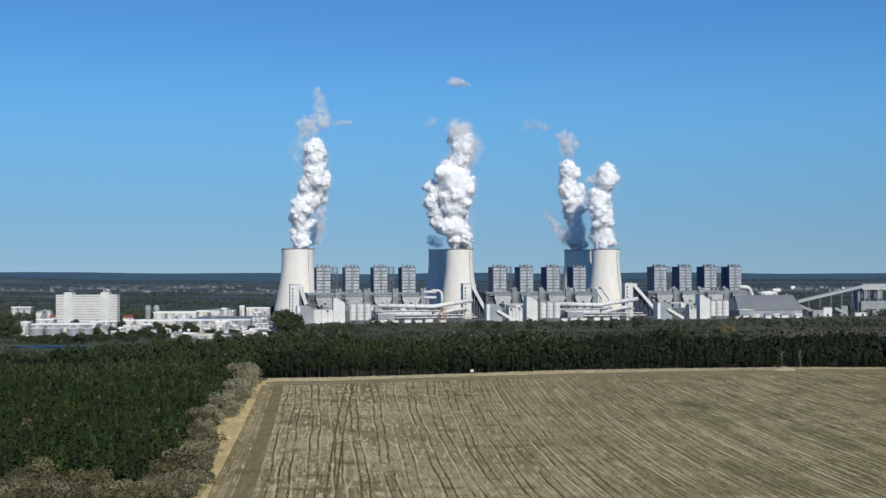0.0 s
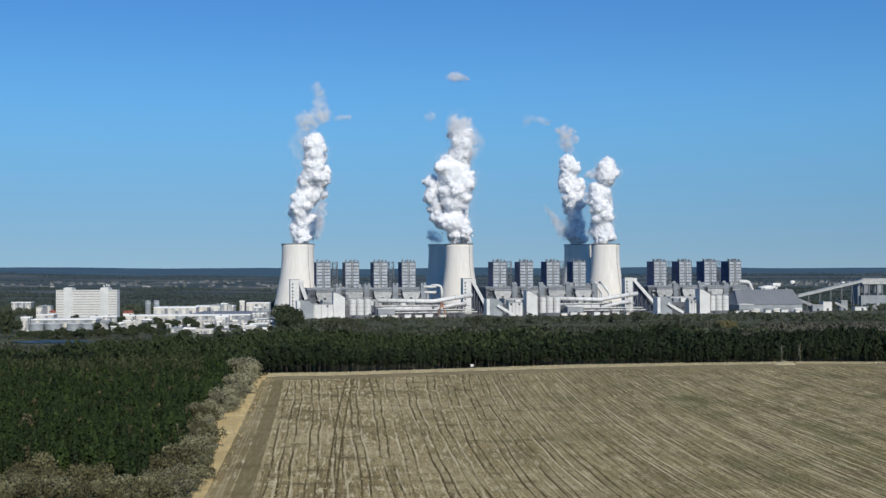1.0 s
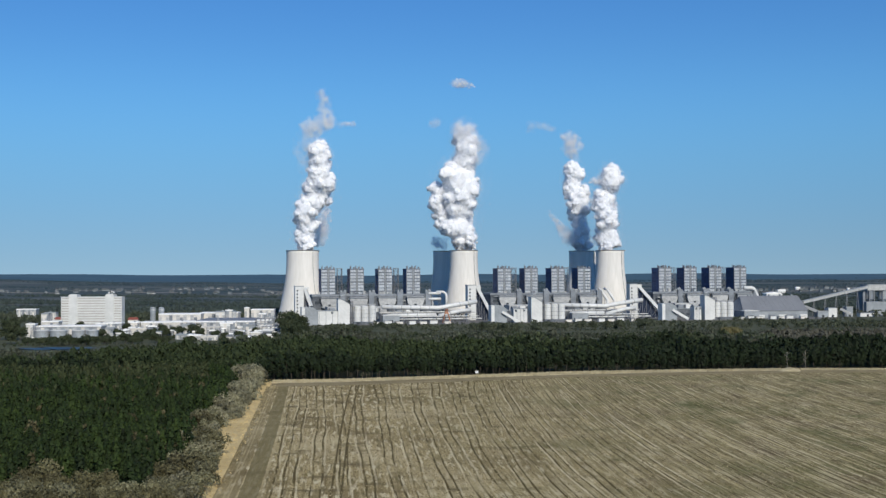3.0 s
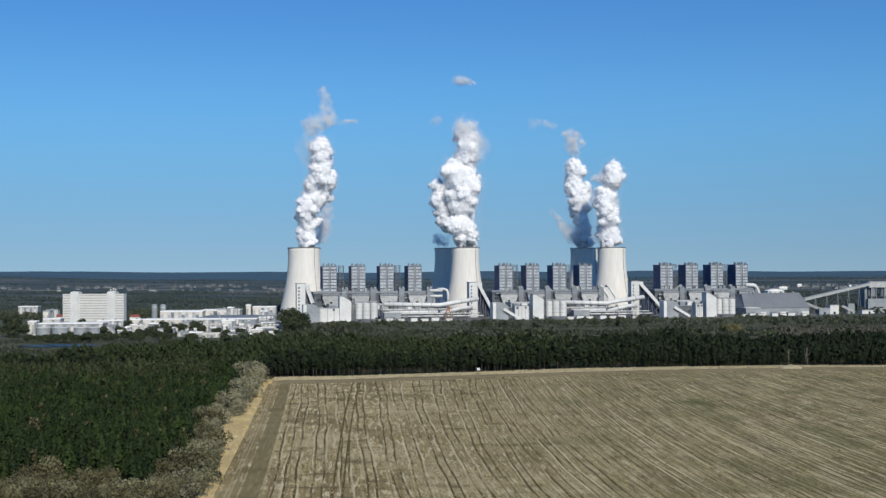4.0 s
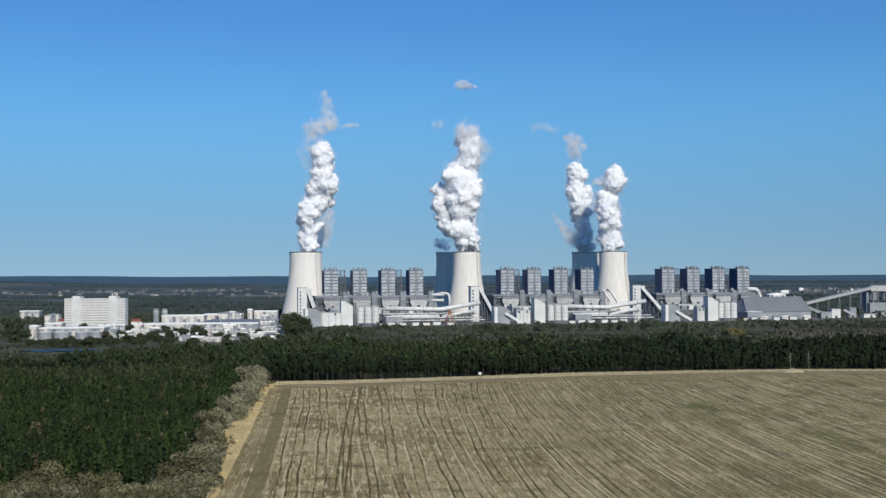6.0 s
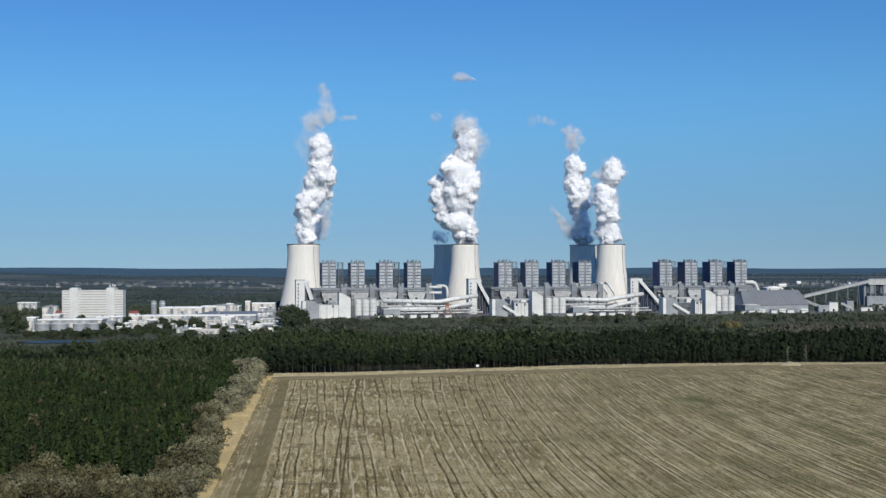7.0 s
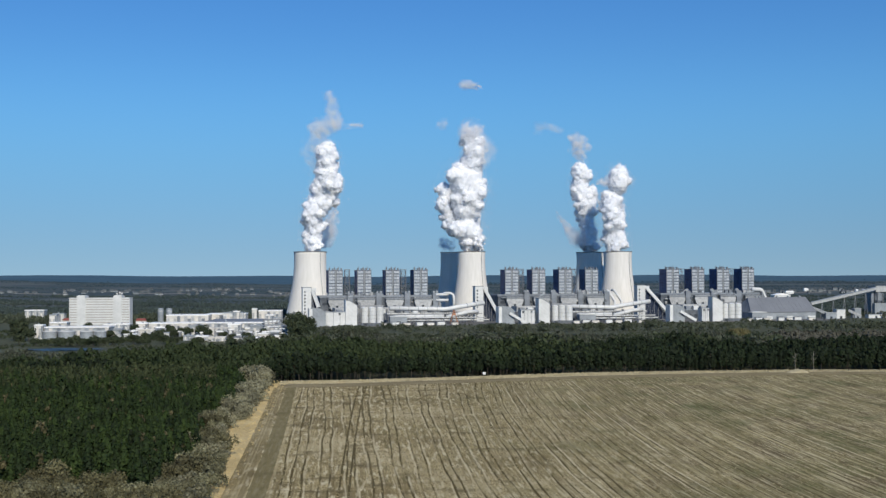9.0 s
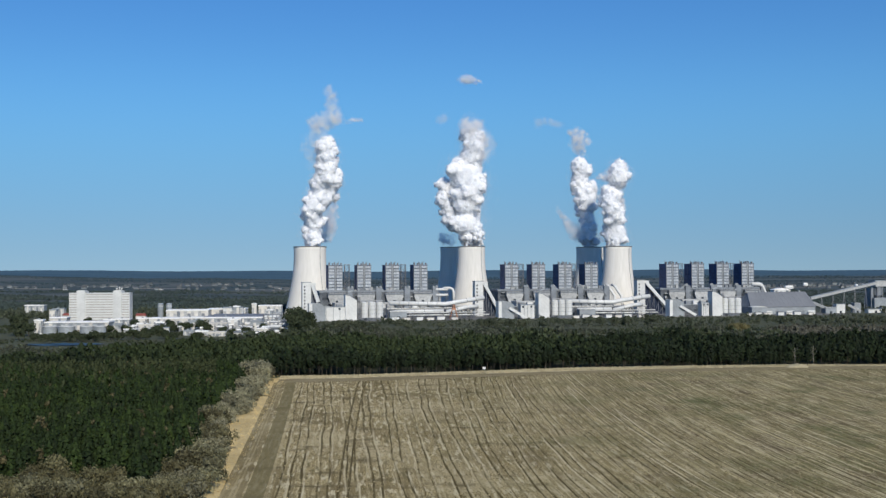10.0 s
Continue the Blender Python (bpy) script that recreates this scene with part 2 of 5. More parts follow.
gl.new(gmix.outputs["Result"], gn["Principled BSDF"].inputs["Base Color"])
gx, gy = np.meshgrid(np.linspace(-2600, 2600, 131), np.linspace(-600, 4960, 200))
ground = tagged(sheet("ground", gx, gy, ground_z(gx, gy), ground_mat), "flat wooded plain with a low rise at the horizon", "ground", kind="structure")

# the stubble field: rows run slightly to the left of the view
ROW = math.atan2(-36.3, 385.2)                    # turn of the rows from straight ahead
row_along = Vector((math.sin(ROW), math.cos(ROW)))
row_across = Vector((math.cos(ROW), -math.sin(ROW)))


def field_xy(u, v):
    """u metres across the rows from the field's corner, v along them."""
    return -100.5 + u * row_across.x + v * row_along.x, 800 + u * row_across.y + v * row_along.y


def stubble():
    m = bpy.data.materials.new("stubble")
    m.use_nodes = True
    n, link = m.node_tree.nodes, m.node_tree.links
    uv = n.new("ShaderNodeAttribute")
    uv.attribute_name = "rows"
    bsdf = n["Principled BSDF"]

    def noise_of(scale, sx=1.0, sy=1.0, detail=3.0):
        mp = n.new("ShaderNodeMapping")
        mp.inputs["Scale"].default_value = (sx, sy, 1)
        link.new(uv.outputs["Vector"], mp.inputs["Vector"])
        t = n.new("ShaderNodeTexNoise")
        t.inputs["Scale"].default_value, t.inputs["Detail"].default_value = scale, detail
        link.new(mp.outputs["Vector"], t.inputs["Vector"])
        return t.outputs["Fac"]

    def mixed(a, b, fac, low, high):
        r = n.new("ShaderNodeMapRange")
        r.inputs["From Min"].default_value, r.inputs["From Max"].default_value = low, high
        link.new(fac, r.inputs["Value"])
        x = n.new("ShaderNodeMix")
        x.data_type = "RGBA"
        for key, c in (("A", a), ("B", b)):
            if isinstance(c, tuple):
                x.inputs[key].default_value = (*c, 1)
            else:
                link.new(c, x.inputs[key])
        link.new(r.outputs["Result"], x.inputs["Factor"])
        return x.outputs["Result"]

    soil = mixed((0.130, 0.108, 0.052), (0.275, 0.237, 0.126), noise_of(1.5, 1, 0.45, 8), 0.38, 0.62)
    patch = mixed(soil, (0.112, 0.106, 0.044), noise_of(0.016, 1, 1, 5), 0.47, 0.66)
    brown = mixed(patch, (0.115, 0.090, 0.050), noise_of(0.05, 1, 0.6, 6), 0.50, 0.64)
    brown = mixed(brown, (0.385, 0.336, 0.188), noise_of(0.42, 1, 0.011, 4), 0.51, 0.68)
    streak = mixed(brown, (0.49, 0.44, 0.285), noise_of(1.3, 1, 0.010, 5), 0.54, 0.65)
    speck = mixed(streak, (0.49, 0.43, 0.26), noise_of(2.2, 1, 0.30, 3), 0.60, 0.70)
    speck = mixed(speck, (0.075, 0.064, 0.032), noise_of(1.9, 1, 0.27, 3), 0.60, 0.72)
    shade = mixed(speck, (0.115, 0.094, 0.048), noise_of(0.7, 1, 0.007, 5), 0.55, 0.73)
    shade = mixed(shade, (0.440, 0.392, 0.250), noise_of(0.62, 1, 0.07, 4), 0.57, 0.67)
    shade = mixed(shade, (0.115, 0.096, 0.050), noise_of(0.57, 1, 0.09, 4), 0.56, 0.68)
    shade = mixed(shade, (0.085, 0.092, 0.036), noise_of(0.028, 1, 0.7, 5), 0.52, 0.74)
    sep = n.new("ShaderNodeSeparateXYZ")
    link.new(uv.outputs["Vector"], sep.inputs[0])
    light = mixed((0.175, 0.138, 0.068), (0.405, 0.340, 0.188), noise_of(1.4, 1, 0.5, 8), 0.38, 0.62)
    light = mixed(light, (0.150, 0.116, 0.056), noise_of(0.035, 1, 0.5, 7), 0.50, 0.68)
    light = mixed(light, (0.46, 0.40, 0.245), noise_of(1.2, 1, 0.03, 5), 0.54, 0.72)
    light = mixed(light, (0.10, 0.080, 0.04), noise_of(1.9, 1, 0.3, 3), 0.60, 0.72)
    light = mixed(light, (0.145, 0.114, 0.056), noise_of(0.5, 1, 0.012, 5), 0.54, 0.70)
    light = mixed(light, (0.50, 0.445, 0.295), noise_of(0.58, 1, 0.11, 4), 0.53, 0.64)
    light = mixed(light, (0.135, 0.112, 0.055), noise_of(0.53, 1, 0.14, 4), 0.55, 0.67)
    light = mixed(light, (0.395, 0.338, 0.205), noise_of(0.021, 1, 0.6, 5), 0.50, 0.74)
    light = mixed(light, (0.120, 0.096, 0.050), noise_of(0.05, 1, 1.6, 6), 0.54, 0.68)
    shade = mixed(light, shade, sep.outputs["X"], 35, 190)       # the straw lies thinner towards the far side
    straw_lines = []
    rut = mixed(shade, (0.078, 0.062, 0.028), sep.outputs["Z"], 0.10, 0.58)
    rut = mixed(rut, (0.52, 0.465, 0.315), sep.outputs["Z"], -0.12, -0.85)
    strip = n.new("ShaderNodeMath")
    strip.operation = "COMPARE"
    strip.inputs[1].default_value, strip.inputs[2].default_value = -1.4, 3.0
    link.new(sep.outputs["X"], strip.inputs[0])
    rut = mixed(rut, (0.140, 0.120, 0.060), strip.outputs[0], 0.0, 1.3)
    for at_u, wide in ((-8.6, 0.35), (-7.3, 0.3), (2.3, 0.5)):      # straw left by the last passes
        line = n.new("ShaderNodeMath")
        line.operation = "COMPARE"
        line.inputs[1].default_value, line.inputs[2].default_value = at_u, wide
        link.new(sep.outputs["X"], line.inputs[0])
        broken = n.new("ShaderNodeMath")
        broken.operation = "MULTIPLY"
        link.new(line.outputs[0], broken.inputs[0])
        link.new(noise_of(0.06, 0.3, 1, 3), broken.inputs[1])
        straw_lines.append(broken.outputs[0])
    edge = n.new("ShaderNodeMath")
    edge.operation = "LESS_THAN"
    edge.inputs[1].default_value = -5.4
    link.new(sep.outputs["X"], edge.inputs[0])
    rut = mixed(rut, (0.17, 0.14, 0.075), edge.outputs[0], 0.0, 2.0)
    for line in straw_lines:
        rut = mixed(rut, (0.42, 0.36, 0.215), line, 0.28, 0.95)
    warm = n.new("ShaderNodeHueSaturation")
    warm.inputs["Saturation"].default_value, warm.inputs["Value"].default_value = 1.07, 0.985
    link.new(rut, warm.inputs["Color"])
    link.new(warm.outputs["Color"], bsdf.inputs["Base Color"])
    bsdf.inputs["Roughness"].default_value = 0.95
    bsdf.inputs["Specular IOR Level"].default_value = 0.1
    return m



def far_edge(u):
    """Where the stubble ends before the wood, in metres along the rows."""
    return np.interp(u, (-30, 31, 103, 181, 258, 340, 403, 520), (-52, -48, -33, -11, -4, 0, -6, -22))


def verge_start(u):
    """Where the track gives way to tall dry grass."""
    return np.interp(u, (-30, 32, 106, 184, 265, 347, 420, 520), (-32, -27, -10, 6, 16, 20, 11, -4))


def wood_edge(u):
    """Where the first pines stand."""
    return np.interp(u, (-60, -20, 32, 109, 192, 271, 355, 420, 520), (-4, -8, -6, 10, 32, 36, 35, 24, 9))


def bend(w, v):
    """The rows swing to the right as they near the wood."""
    b = -4 + 28 * np.clip((w - 17) / 72, 0, 1)
    return b * np.clip((v + 430) / 390, 0, 1.2) ** 1.6


us = np.arange(-12.0, 440, 0.4)
fu0, fs = np.meshgrid(us, np.linspace(0, 1, 110))
fv = -470 + fs * (far_edge(fu0 + bend(fu0, 0.0 * fs)) + 470)
fu = fu0 + bend(fu0, fv)
r2 = np.random.default_rng(3)
lane = np.floor((fu0 - 11.4) / 8.5 + 0.5).astype(int) + 4                       # one pass of the combine
shift_of, deep_of, gap_of = r2.uniform(-0.9, 0.9, 80), r2.uniform(0.7, 1.25, 80), r2.uniform(2.7, 3.6, 80)
deep_of[16:] *= np.linspace(1, 0.75, 64)
wave = 0.5 * np.sin(fv / 61 + lane * 1.7) + 0.3 * np.sin(fv / 24 + lane * 2.9) + 0.16 * np.sin(fv / 9.5 + lane * 4.1)
ph = (fu0 - 11.4 + 4.25) % 8.5 - 4.25 - shift_of[lane] + wave
rut = np.exp(-((np.abs(ph) - gap_of[lane] / 2) / 0.30) ** 2) * deep_of[lane]
straw = np.exp(-((np.abs(ph) - gap_of[lane] / 2 - 0.75) / 0.34) ** 2) * r2.uniform(0.2, 1.0, 80)[lane]
rut *= np.clip(0.45 + 0.9 * np.array([[noise.noise((a / 6, b / 14, 0.0)) for a in us[::8]] for b in np.linspace(-470, 0, 110)]).repeat(8, 1)[:, :len(us)] + 0.45, 0.55, 1.2)
rut *= np.clip(0.9 + 0.25 * np.sin(fv / 31 + lane * 2.1) + 0.15 * np.sin(fv / 11 + lane), 0.3, 1.25)
for c0, k, wd in ((24.0, 0.026, 0.3), (27.2, 0.026, 0.3)):    # later tracks that cut across
    rut = np.maximum(rut, 1.1 * np.exp(-((fu0 - c0 - k * (fv + 430)) / wd) ** 2))
straw *= np.clip(0.6 + 0.6 * np.sin(fv / 37 + lane * 3.3) + 0.3 * np.sin(fv / 13 + lane), 0, 1)
straw[fu0 < 4] = 0
rut[fu0 < 4] *= 0.12
fx, fy = field_xy(fu, fv)
fz = 0.25 - 0.18 * rut + 0.05 * r2.standard_normal(fu.shape)
field = tagged(sheet("field", fx, fy, fz, stubble()), "harvested stubble field with wheel tracks and pale straw rows", "field", kind="structure")
at = field.data.attributes.new("rows", "FLOAT_VECTOR", "POINT")
at.data.foreach_set("vector", np.stack([fu0, fv, np.where(rut > 0.15, rut, -straw)], -1).astype(np.float32).ravel())

dry_grass = surface("dry_grass", (0.37, 0.285, 0.130), (0.54, 0.430, 0.215), 0.08, 0.95, fine=8, world_space=True)
pale_grass = surface("pale_straw_grass", (0.25, 0.222, 0.135), (0.43, 0.385, 0.255), 0.15, 0.95, fine=8, world_space=True)
olive_track = surface("worn_grass_track", (0.155, 0.125, 0.064), (0.25, 0.21, 0.115), 0.06, 0.95, fine=8, world_space=True)
ta, tb = np.meshgrid(np.linspace(-14, 520, 180), np.linspace(0, 1, 5))
tx, ty = field_xy(ta, far_edge(ta) - 3 + (verge_start(ta) - far_edge(ta) + 5) * tb)
tagged(sheet("track", tx, ty, 0.2 + 0 * tx, olive_track), "worn olive grass track round the head of the field", "track", kind="structure")
tx, ty = field_xy(ta, verge_start(ta) + (wood_edge(ta) - verge_start(ta) + 3) * tb)
tagged(sheet("grass_verge", tx, ty, 0.35 + 0.3 * np.sin(ta / 3 + 5 * tb) * (tb * (1 - tb)), pale_grass), "strip of dry straw-coloured grass before the pines", "grass", kind="structure")
ta, tb = np.meshgrid(np.linspace(0, 1, 5), np.linspace(-470, -20, 120))
tx, ty = field_xy(-34 + 24.2 * ta, tb)
tagged(sheet("grass_verge", tx, ty, 0.16 + 0 * tx, dry_grass), "strip of dry golden grass between shrubs and field", "grass", kind="structure")

# straw left lying on the stubble, and grass on the verges
def straw_bits(name, n, place, size, height, material, label, category):
    u, v = place(n)
    x, y = field_xy(u, v)
    a = r2.uniform(0, np.pi, n)
    s = size * r2.uniform(0.5, 1.4, n)
    h = height * r2.uniform(0.5, 1.4, n)
    dx, dy = np.cos(a) * s, np.sin(a) * s
    top = r2.uniform(-0.4, 0.4, (2, n)) * s
    lo = np.full(n, 0.1)
    q = np.stack([np.stack([x - dx, y - dy, lo], 1), np.stack([x + dx, y + dy, lo], 1),
                  np.stack([x + 0.7 * dx + top[0], y + 0.7 * dy + top[1], 0.25 + h], 1), np.stack([x - 0.7 * dx + top[0], y - 0.7 * dy + top[1], 0.25 + h], 1)], 1)
    return tagged(new(name, lots(name, q, material)), label, category, kind="stuff")


def on_field(n):
    u0 = r2.uniform(4, 380, n) ** 1.0
    v = -460 + 480 * r2.uniform(0, 1, n) ** 1.0
    u0 = np.where(r2.uniform(0, 1, n) < 0.35, np.floor((u0 - 11.4) / 8.5 + 0.5) * 8.5 + 11.4 + 4.25 + r2.normal(0.0, 0.9, n), u0)
    v = np.minimum(v, far_edge(u0 + bend(u0, v)) - 2)
    return u0 + bend(u0, v), v


def on_verge(n):
    u = r2.uniform(-14, 500, n)
    return u, verge_start(u) + r2.uniform(0.05, 1.05, n) * (wood_edge(u) - verge_start(u))


def on_side(n):
    v = r2.uniform(-460, 5, n)
    return r2.uniform(-28, -10, n), v


straw_mat = surface("loose_straw", (0.35, 0.30, 0.17), (0.48, 0.415, 0.26), 0.3, 0.9, spread=0.25, island=True, world_space=True)
clod_mat = surface("dark_clods", (0.075, 0.06, 0.03), (0.15, 0.12, 0.065), 0.3, 0.95, spread=0.3, island=True, world_space=True)
straw_bits("straw", 45000, on_field, 0.24, 0.05, straw_mat, "loose pale straw lying on the stubble", "straw")
straw_bits("clods", 55000, on_field, 0.24, 0.16, clod_mat, "dark clods and weeds in the stubble", "soil")
straw_bits("verge_grass", 30000, on_verge, 0.3, 0.55, pale_grass, "tufts of dry grass along the wood", "grass")
straw_bits("verge_grass", 1800, on_side, 0.3, 0.15, dry_grass, "tufts of dry golden grass beside the shrubs", "grass")


# ---- trees ----
def tuft_quads(points, normals, size, r):
    """A tilted leafy quad at each point."""
    n = len(points)
    a = r.standard_normal((n, 3))
    t = np.cross(normals, a)
    t /= np.linalg.norm(t, axis=1, keepdims=True) + 1e-6
    b = np.cross(normals, t)
    s = (size * r.uniform(0.6, 1.3, n))[:, None]
    t, b = t * s, b * s
    return np.stack([points - t - b * 0.7, points + t * 0.8 - b, points + t + b * 0.8, points - t * 0.9 + b], 1)


def tuft_tris(points, normals, size, r):
    """A pointed sprig at each point: a triangle lying on the crown, its tip up the slope."""
    n = len(points)
    t = np.cross(normals, np.array((0, 0, 1.0)) + 0.45 * r.standard_normal((n, 3)))
    t /= np.linalg.norm(t, axis=1, keepdims=True) + 1e-6
    b = np.cross(t, normals)
    b *= np.sign(b[:, 2:] + 1e-9)
    s = (size * r.uniform(0.6, 1.35, n))[:, None]
    low = points - b * s * 0.6
    return np.stack([low - t * s * 0.8, low + t * s * 0.8, points + b * s * 1.1 + normals * s * 0.25], 1)


def pine_form(r, n, h=10.0, w=2.1, base=0.25, domed=False):
    s = r.uniform(0, 1, n) ** 0.75
    z = h * (base + (1 - base) * s)
    prof = w * np.clip(1.08 - s, 0, 1) ** 0.75 * np.clip(0.45 + 2.2 * s, 0, 1)
    if domed:
        prof = w * np.sin(np.pi * np.clip(s * 0.86 + 0.10, 0, 1)) ** 0.7
    a = r.uniform(0, 2 * np.pi, n)
    lob = 1 + 0.22 * np.sin(3 * a + r.uniform(0, 6)) + 0.16 * np.sin(s * 22 + 2 * a)
    rad = prof * lob * r.uniform(0.65, 1.05, n)
    p = np.stack([rad * np.cos(a), rad * np.sin(a), z], 1)
    nm = np.stack([np.cos(a), np.sin(a), np.full(n, 0.75)], 1) + 0.34 * r.standard_normal((n, 3))
    nm /= np.linalg.norm(nm, axis=1, keepdims=True)
    return p, nm


def bush_form(r, n, h=6.0, w=3.0, lumps=9, base=0.1):
    c = np.stack([r.uniform(-0.6, 0.6, lumps) * w, r.uniform(-0.6, 0.6, lumps) * w, h * r.uniform(base + 0.22, 0.78, lumps)], 1)
    rr = w * r.uniform(0.32, 0.58, lumps)
    k = r.integers(0, lumps, n)
    d = r.standard_normal((n, 3))
    d[:, 2] = np.abs(d[:, 2]) * 0.9 - 0.25
    d /= np.linalg.norm(d, axis=1, keepdims=True)
    p = c[k] + d * (rr[k] * r.uniform(0.75, 1.05, n))[:, None]
    p[:, 2] = np.maximum(p[:, 2], 0.3)
    nm = d + 0.32 * r.standard_normal((n, 3))
    nm /= np.linalg.norm(nm, axis=1, keepdims=True)
    return p, nm


def woods(name, forms, xy, scale, material, label, category="forest", z=None):
    """Many trees in one object: each takes one of the forms, turned and scaled."""
    out = []
    pick = rng.integers(0, len(forms), len(xy))
    zz = ground_z(xy[:, 0], xy[:, 1]) if z is None else z
    for k, q in enumerate(forms):
        sel = np.where(pick == k)[0]
        a = rng.uniform(0, 2 * np.pi, len(sel))
        c, s = np.cos(a), np.sin(a)
        v = q.reshape(-1, 3)
        sc = scale[sel][:, None]
        x = (v[None, :, 0] * c[:, None] - v[None, :, 1] * s[:, None]) * sc + xy[sel, 0][:, None]
        y = (v[None, :, 0] * s[:, None] + v[None, :, 1] * c[:, None]) * sc + xy[sel, 1][:, None]
        hz = v[None, :, 2] * sc * rng.uniform(0.85, 1.15, len(sel))[:, None] + zz[sel][:, None]
        out.append(np.stack([x, y, hz], -1).reshape(-1, q.shape[1], 3))
    return tagged(new(name, lots(name, np.concatenate(out), material, forms[0].shape[1])), label, category, kind="stuff")


def scatter(x0, x1, y0, y1, step, jitter=0.45):
    gx, gy = np.meshgrid(np.arange(x0, x1, step), np.arange(y0, y1, step))
    p = np.stack([gx.ravel(), gy.ravel()], 1)
    return p + rng.uniform(-jitter, jitter, p.shape) * step


def seen_side(p, margin=25):
    return np.abs(p[:, 0]) < 0.378 * p[:, 1] + margin


def field_uv(p):
    dx, dy = p[:, 0] + 100.5, p[:, 1] - 800
    return dx * row_across.x + dy * row_across.y, dx * row_along.x + dy * row_along.y


def forms_of(form, count, n, size, pointed=False, **kw):
    made = []
    for k in range(count):
        r = np.random.default_rng(100 + k)
        made.append((tuft_tris if pointed or form is pine_form else tuft_quads)(*form(r, n, **kw), size, r))
    return made



def shrub_side(v):
    """The outer edge of the shrub row, in metres across the rows."""
    return np.interp(v, (-432, -417, -340, -300, -262, -215, -150, -78, 0), (-15, -14, -17, -21, -27, -19.5, -19, -19.5, -22))


def clump_edge(u):
    """How far the thicket at the near corner reaches into the pines."""
    return np.interp(u, (-110, -82, -72, -61, -46, -39), (-440, -434, -404, -407, -413, -420))


near_pines = forms_of(pine_form, 7, 160, 0.54, w=2.0)
back_pines = forms_of(pine_form, 6, 80, 0.74, w=2.1)
p = scatter(-400, -60, 330, 840, 3.7)
u, v = field_uv(p)
p = p[seen_side(p) & (u < shrub_side(v) - 13 - 3 * np.sin(v / 23)) & (v < wood_edge(u) + 12)]
u, v = field_uv(p)
p = p[np.where(u < -39, v > clump_edge(u) + 3, (v > -392) | ((np.abs(u + 35) < 3.5) & (v > -424)))]
bright_pine = surface("bright_pine_needles", (0.005, 0.015, 0.002), (0.029, 0.051, 0.008), 0.16, 0.8, fine=5, spread=0.25, island=True, through_light=0.15, world_space=True)
near = p[:, 1] < 590
fresh = np.sin(p[:, 0] / 11) + np.sin(p[:, 1] / 19 + p[:, 0] / 23) + rng.normal(0, 1.3, len(p)) > 0.35
grown = rng.uniform(0.62, 1.28, len(p))
olive_pine = surface("dull_olive_pine_needles", (0.012, 0.021, 0.006), (0.044, 0.056, 0.020), 0.1, 0.8, fine=5, spread=0.2, island=True, through_light=0.15, world_space=True)
dull = (p[:, 0] < -0.17 * p[:, 1] - 20) & (p[:, 1] + rng.normal(0, 40, len(p)) > 700)
woods("pine_plantation", back_pines, p[dull], grown[dull], olive_pine, "dull olive pines at the back of the plantation")
near = near | dull
fresh = fresh & ~dull
for stand, leaf, words in ((~fresh, pine_leaf, "dense dark green"), (fresh, bright_pine, "fresher green")):
    woods("pine_plantation", near_pines, p[near & ~dull & stand], grown[near & ~dull & stand], leaf, words + " young pines of the plantation beside the field")
    woods("pine_plantation", back_pines, p[~near & stand], grown[~near & stand], leaf, words + " pines of the plantation reaching to the tall wood")
autumn_leaf = surface("russet_leaves", (0.10, 0.05, 0.02), (0.19, 0.10, 0.04), 0.2, 0.8, spread=0.4, island=True, through_light=0.2, world_space=True)
dull_leaf = surface("dull_brown_green_leaves", (0.05, 0.05, 0.022), (0.10, 0.088, 0.045), 0.2, 0.8, spread=0.4, island=True, through_light=0.2, world_space=True)
belt_pines = forms_of(pine_form, 7, 66, 1.0, h=12.4, w=2.9, base=0.50, domed=True)
pick = rng.choice(len(p), 150, replace=False)
woods("brown_birches", forms_of(bush_form, 4, 170, 0.5, True, h=10.5, w=2.4, lumps=9, base=0.3), p[pick], rng.uniform(0.9, 1.2, 150), dull_leaf, "scattered dull brown birches among the pines", "trees")
p = scatter(-520, 520, 790, 1130, 4.8)
u, v = field_uv(p)
p = p[seen_side(p) & (v > wood_edge(u) + np.where(u > -26, 6, 12))]
ratio = p[:, 0] / p[:, 1]
p = p[p[:, 1] < np.interp(ratio, (-0.364, -0.294, -0.225, -0.155), (845, 865, 1000, 1050))]
tall = 0.95 + 0.12 * np.sin(p[:, 0] / 23) + 0.1 * np.sin(p[:, 1] / 17 + p[:, 0] / 41) + 0.08 * np.sin(p[:, 0] / 7)
u, v = field_uv(p)
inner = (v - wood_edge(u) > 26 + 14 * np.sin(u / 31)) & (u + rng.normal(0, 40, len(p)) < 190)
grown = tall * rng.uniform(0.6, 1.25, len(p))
# a lighter needle colour stands in for the sun on the inner crowns
soft_leaf = surface("sunlight_tinted_needles", (0.008, 0.017, 0.004), (0.032, 0.047, 0.014), 0.06, 0.8, fine=5, spread=0.14, island=True, through_light=0.12, world_space=True)
woods("pine_belt", belt_pines, p[~inner], grown[~inner], belt_leaf, "belt of dark pine forest behind the stubble field")
woods("pine_belt", belt_pines, p[inner], grown[inner], soft_leaf, "pines in the heart of the forest belt, sunlight put into their lighter green")
mixed_forms = forms_of(bush_form, 7, 58, 1.3, True, h=8.5, w=5.0, lumps=8, base=-0.1)
p = scatter(-700, 700, 900, 1690, 7.6)
p = p[seen_side(p)]
ratio = p[:, 0] / p[:, 1]
p = p[p[:, 1] > np.interp(ratio, (-0.364, -0.294, -0.225, -0.155), (850, 870, 1004, 1054))]
